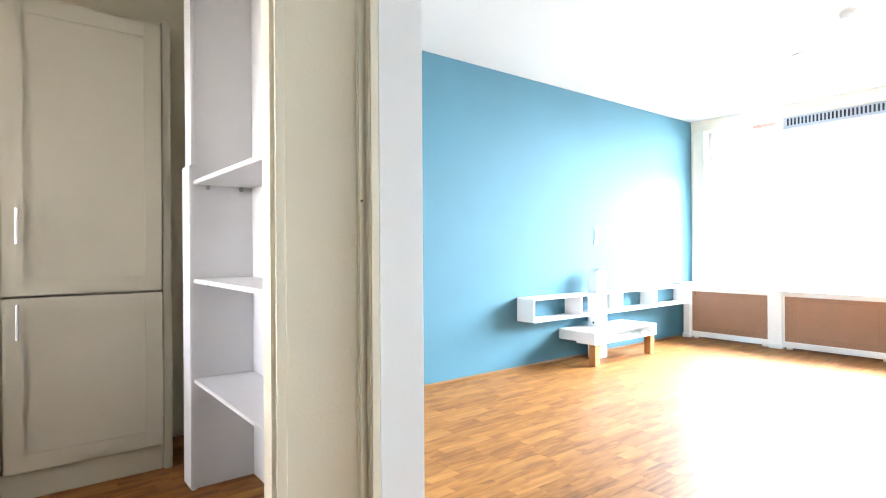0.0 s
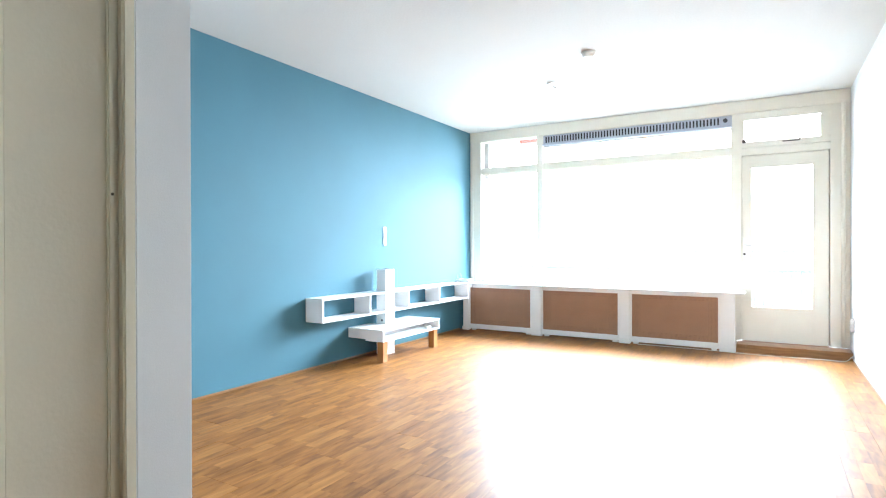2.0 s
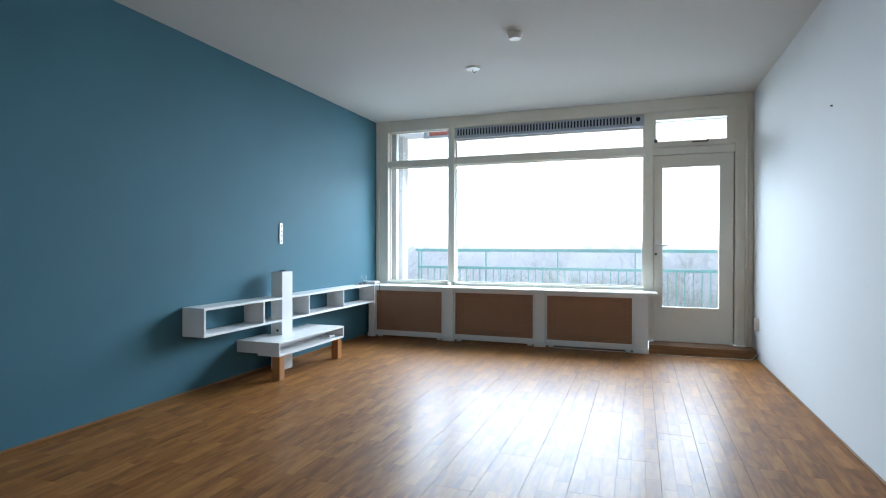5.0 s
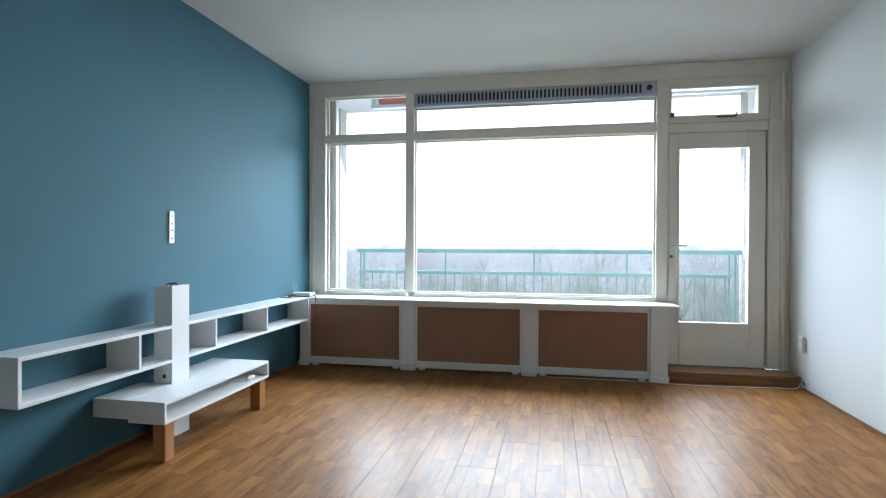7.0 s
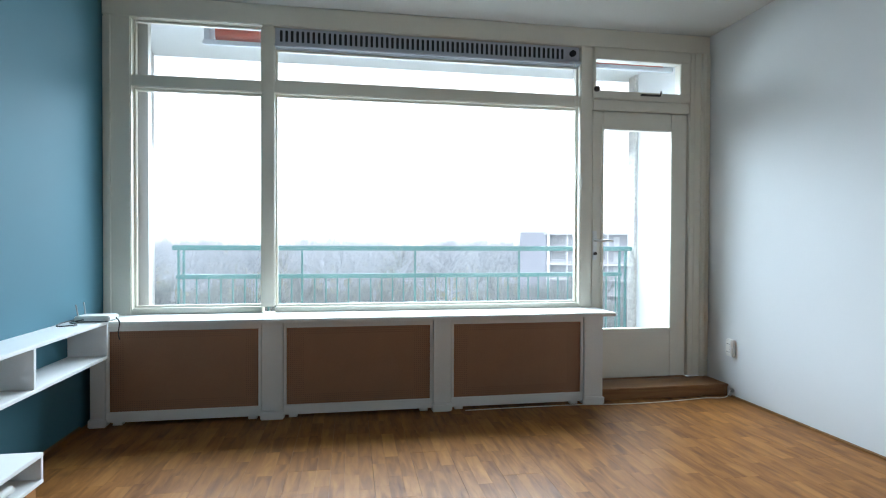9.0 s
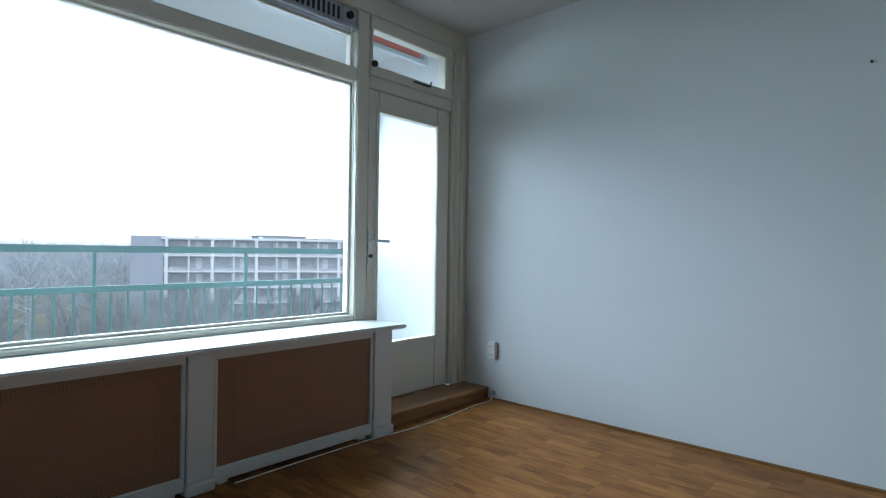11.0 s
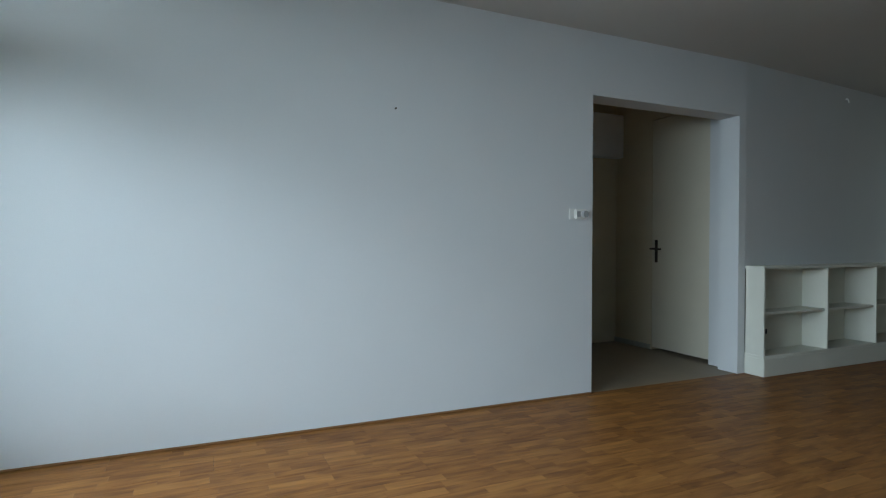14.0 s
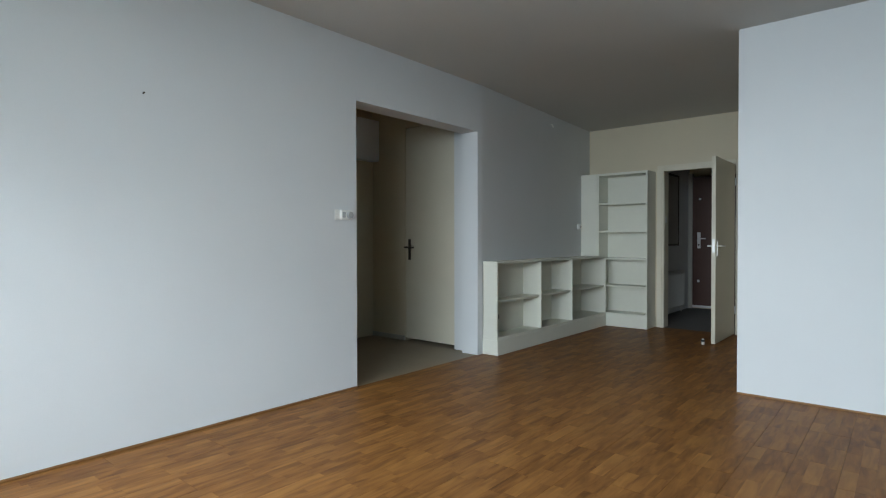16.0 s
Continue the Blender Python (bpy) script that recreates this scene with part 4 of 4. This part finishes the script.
def block(bm, u0, u1, n0, n1, z0, z1):
    own = bmesh.new()
    c = [A + U * u + N * n for u, n in ((u0, n0), (u1, n0), (u1, n1), (u0, n1))]
    lo = [own.verts.new((p.x, p.y, z0)) for p in c]
    hi = [own.verts.new((p.x, p.y, z1)) for p in c]
    own.faces.new(lo[::-1])
    own.faces.new(hi)
    for i in range(4):
        own.faces.new((lo[i], lo[(i + 1) % 4], hi[(i + 1) % 4], hi[i]))
    bmesh.ops.recalc_face_normals(own, faces=own.faces)
    return merged(bm, own)


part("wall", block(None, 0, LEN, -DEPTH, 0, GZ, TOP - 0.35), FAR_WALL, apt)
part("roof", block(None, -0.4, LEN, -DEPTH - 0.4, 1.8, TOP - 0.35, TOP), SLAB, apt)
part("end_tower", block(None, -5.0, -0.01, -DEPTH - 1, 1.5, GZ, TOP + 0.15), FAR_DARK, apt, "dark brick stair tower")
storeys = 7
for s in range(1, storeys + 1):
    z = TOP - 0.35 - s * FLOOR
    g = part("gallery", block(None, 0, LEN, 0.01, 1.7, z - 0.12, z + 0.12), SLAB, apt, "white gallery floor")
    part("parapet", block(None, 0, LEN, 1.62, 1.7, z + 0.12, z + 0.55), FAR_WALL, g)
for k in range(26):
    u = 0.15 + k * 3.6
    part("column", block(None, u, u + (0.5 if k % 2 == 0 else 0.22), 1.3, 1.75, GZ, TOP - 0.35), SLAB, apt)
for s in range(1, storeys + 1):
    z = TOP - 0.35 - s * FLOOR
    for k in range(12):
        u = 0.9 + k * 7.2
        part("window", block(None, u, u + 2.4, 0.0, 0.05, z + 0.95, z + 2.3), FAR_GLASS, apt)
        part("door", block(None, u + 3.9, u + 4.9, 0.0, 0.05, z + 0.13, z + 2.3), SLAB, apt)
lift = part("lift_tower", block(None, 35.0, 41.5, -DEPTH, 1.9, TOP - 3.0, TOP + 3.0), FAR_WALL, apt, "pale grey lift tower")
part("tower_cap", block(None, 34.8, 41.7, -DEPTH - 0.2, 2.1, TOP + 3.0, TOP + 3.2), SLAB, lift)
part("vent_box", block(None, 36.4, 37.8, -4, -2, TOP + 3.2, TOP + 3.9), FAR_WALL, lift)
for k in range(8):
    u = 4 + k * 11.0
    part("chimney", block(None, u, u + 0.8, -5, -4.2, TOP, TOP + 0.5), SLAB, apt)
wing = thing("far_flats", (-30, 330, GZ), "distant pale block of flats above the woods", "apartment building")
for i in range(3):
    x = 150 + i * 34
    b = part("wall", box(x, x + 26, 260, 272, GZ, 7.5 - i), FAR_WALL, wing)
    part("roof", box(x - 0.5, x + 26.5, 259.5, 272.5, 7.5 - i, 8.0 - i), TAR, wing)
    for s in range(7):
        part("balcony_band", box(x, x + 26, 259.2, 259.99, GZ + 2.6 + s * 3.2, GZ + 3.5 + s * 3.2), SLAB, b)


# bare winter trees
def tree_mesh(rng, x, y, height, crown, twigs, verts, faces, fork=5):
    """Adds a tapered trunk, limbs and fine bare twigs; each is a thin three-sided spike."""
    def spike(a, b, r):
        d = b - a
        s = np.cross(d, (0.3, 0.5, 0.8))
        s = s / (np.linalg.norm(s) + 1e-9) * r
        q = np.cross(d, s)
        q = q / (np.linalg.norm(q) + 1e-9) * r
        i = len(verts)
        verts.extend([a + s, a - 0.5 * s + 0.87 * q, a - 0.5 * s - 0.87 * q, b])
        faces.extend([(i, i + 1, i + 3), (i + 1, i + 2, i + 3), (i + 2, i, i + 3)])
    base = np.array((x, y, GZ))
    top = base + np.array((rng.normal(0, 0.4), rng.normal(0, 0.4), height * 0.66))
    spike(base, top, height * 0.016)
    limbs = []
    for i in range(fork * 3):
        f = rng.uniform(0.35, 1.0)
        a = base + (top - base) * f
        ang = rng.uniform(0, math.tau)
        out = crown * (1.25 - f) * rng.uniform(0.5, 1.2)
        b = a + np.array((math.cos(ang) * out, math.sin(ang) * out, height * rng.uniform(0.06, 0.2)))
        spike(a, b, height * 0.006)
        limbs.append((a, b))
    ends = np.array(limbs)
    pick = ends[rng.integers(len(limbs), size=twigs)]
    a, way = pick[:, 0], pick[:, 1] - pick[:, 0]
    p = a + way * rng.uniform(0.2, 1.0, (twigs, 1))
    d = way / (np.linalg.norm(way, axis=1, keepdims=True) + 1e-9) + rng.normal(0, 0.6, (twigs, 3)) + np.array((0, 0, 0.25))
    tip = p + d * height * rng.uniform(0.05, 0.14, (twigs, 1))
    r = height * 0.0013 * rng.uniform(0.7, 1.6, (twigs, 1))
    s = np.cross(d, (0.3, 0.5, 0.8))
    s = s / (np.linalg.norm(s, axis=1, keepdims=True) + 1e-9) * r
    q = np.cross(d, s)
    q = q / (np.linalg.norm(q, axis=1, keepdims=True) + 1e-9) * r
    i = len(verts)
    verts.extend(np.stack((p + s, p - 0.5 * s + 0.87 * q, p - 0.5 * s - 0.87 * q, tip), 1).reshape(-1, 3))
    k = i + 4 * np.arange(twigs)[:, None]
    faces.extend(map(tuple, np.concatenate((k + (0, 1, 3), k + (1, 2, 3), k + (2, 0, 3))).tolist()))


def woods(name, rng, spots, twigs, label, category="woods", kind="stuff", mat=BARK):
    verts, faces = [], []
    for x, y, h in spots:
        tree_mesh(rng, x, y, h, h * 0.38, twigs, verts, faces)
    me = bpy.data.meshes.new(name)
    me.from_pydata([tuple(v) for v in verts], [], faces)
    me.materials.append(mat)
    return tagged(new(name, me), label, category, "", kind)


rng = np.random.default_rng(7)


def clear_of_block(x, y):
    p = Vector((x, y, 0)) - A
    return not (-12 < p.dot(U) < LEN + 6 and -16 < p.dot(N) < 7)


near, far = [], []
while len(near) < 210:
    x, y = rng.uniform(-75, 110), rng.uniform(26, 92)
    if abs(x) < y * 1.35 + 10 and clear_of_block(x, y):
        near.append((x, y, rng.uniform(10.0, 13.5) + 0.045 * y))
while len(far) < 900:
    x, y = rng.uniform(-330, 330), rng.uniform(95, 330)
    if abs(x) < y * 1.3 and clear_of_block(x, y):
        far.append((x, y, rng.uniform(20.0, 23.0) + 0.009 * y))
woods("near_woods", rng, near, 800, "bare grey-brown winter trees below the balcony")
woods("far_woods", rng, far, 260, "haze-tinted bare winter woods reaching to the horizon", mat=HAZY_BARK)
for x, y, h in ((4.5, 64, 17.5), (9.0, 70, 17.0), (-14, 120, 19.5), (12.0, 118, 21.0)):
    woods("bare_tree", rng, [(x, y, h)], 420, "tall bare winter tree with fine branches", "tree", "")


# ---- floor of oak boards ----
floor = thing("floor", (2.0, -4.1, 0), "three-strip oak board floor with a satin varnish", "floor", kind="structure")
part("underlay", box(-0.15, XS + 0.15, -8.3, 0.0, -0.2, -0.0125), SCREED, floor, "dark underlay between the boards")


def board_mesh(rng, width, length):
    """One floor board: three rows of strips of uneven length, edges eased, in one mesh."""
    verts, faces = [], []
    w = width / 3
    for row in range(3):
        y = 0.0
        step = rng.uniform(0.10, 0.34)
        while y < length - 1e-6:
            e = min(length, y + step)
            if length - e < 0.08:
                e = length
            x0, x1 = -width / 2 + row * w, -width / 2 + (row + 1) * w
            g = 0.0007
            a, b, c, d = x0 + (g if row == 0 else 0.0002), x1 - (g if row == 2 else 0.0002), y + (g if y == 0 else 0.0002), e - (g if e == length else 0.0002)
            i = len(verts)
            verts.extend([(a, c, -0.012), (b, c, -0.012), (b, d, -0.012), (a, d, -0.012), (a, c, 0), (b, c, 0), (b, d, 0), (a, d, 0)])
            faces.extend([(i + 4, i + 5, i + 6, i + 7), (i, i + 1, i + 5, i + 4), (i + 1, i + 2, i + 6, i + 5), (i + 2, i + 3, i + 7, i + 6), (i + 3, i, i + 4, i + 7)])
            y = e
            step = rng.uniform(0.2, 0.38)
    me = bpy.data.meshes.new("plank")
    me.from_pydata(verts, [], faces)
    me.materials.append(OAK)
    return me


rng = np.random.default_rng(3)
BW, BL = 0.197, 1.286
full = [board_mesh(rng, BW, BL) for _ in range(8)] + [board_mesh(rng, BW - 0.0022, BL)]
x, col = -0.14 + BW / 2, 0
while x < XS + 0.15:
    y = -8.3
    first = BL * ((col * 0.37) % 1.0)
    while y < -0.001:
        ln = first if y == -8.3 and first > 0.15 else BL
        if y + ln > 0:
            ln = -y
        beyond_wall = x - BW / 2 > 4.17 and y + ln > -5.45
        if ln > 0.02 and not beyond_wall:
            me = full[int(rng.integers(9))] if abs(ln - BL) < 1e-4 else board_mesh(rng, BW, ln)
            ob = new("plank", me)
            ob.parent = floor
            ob.location = Vector((x, y, 0)) - floor.location
        y += ln
    x += BW
    col += 1
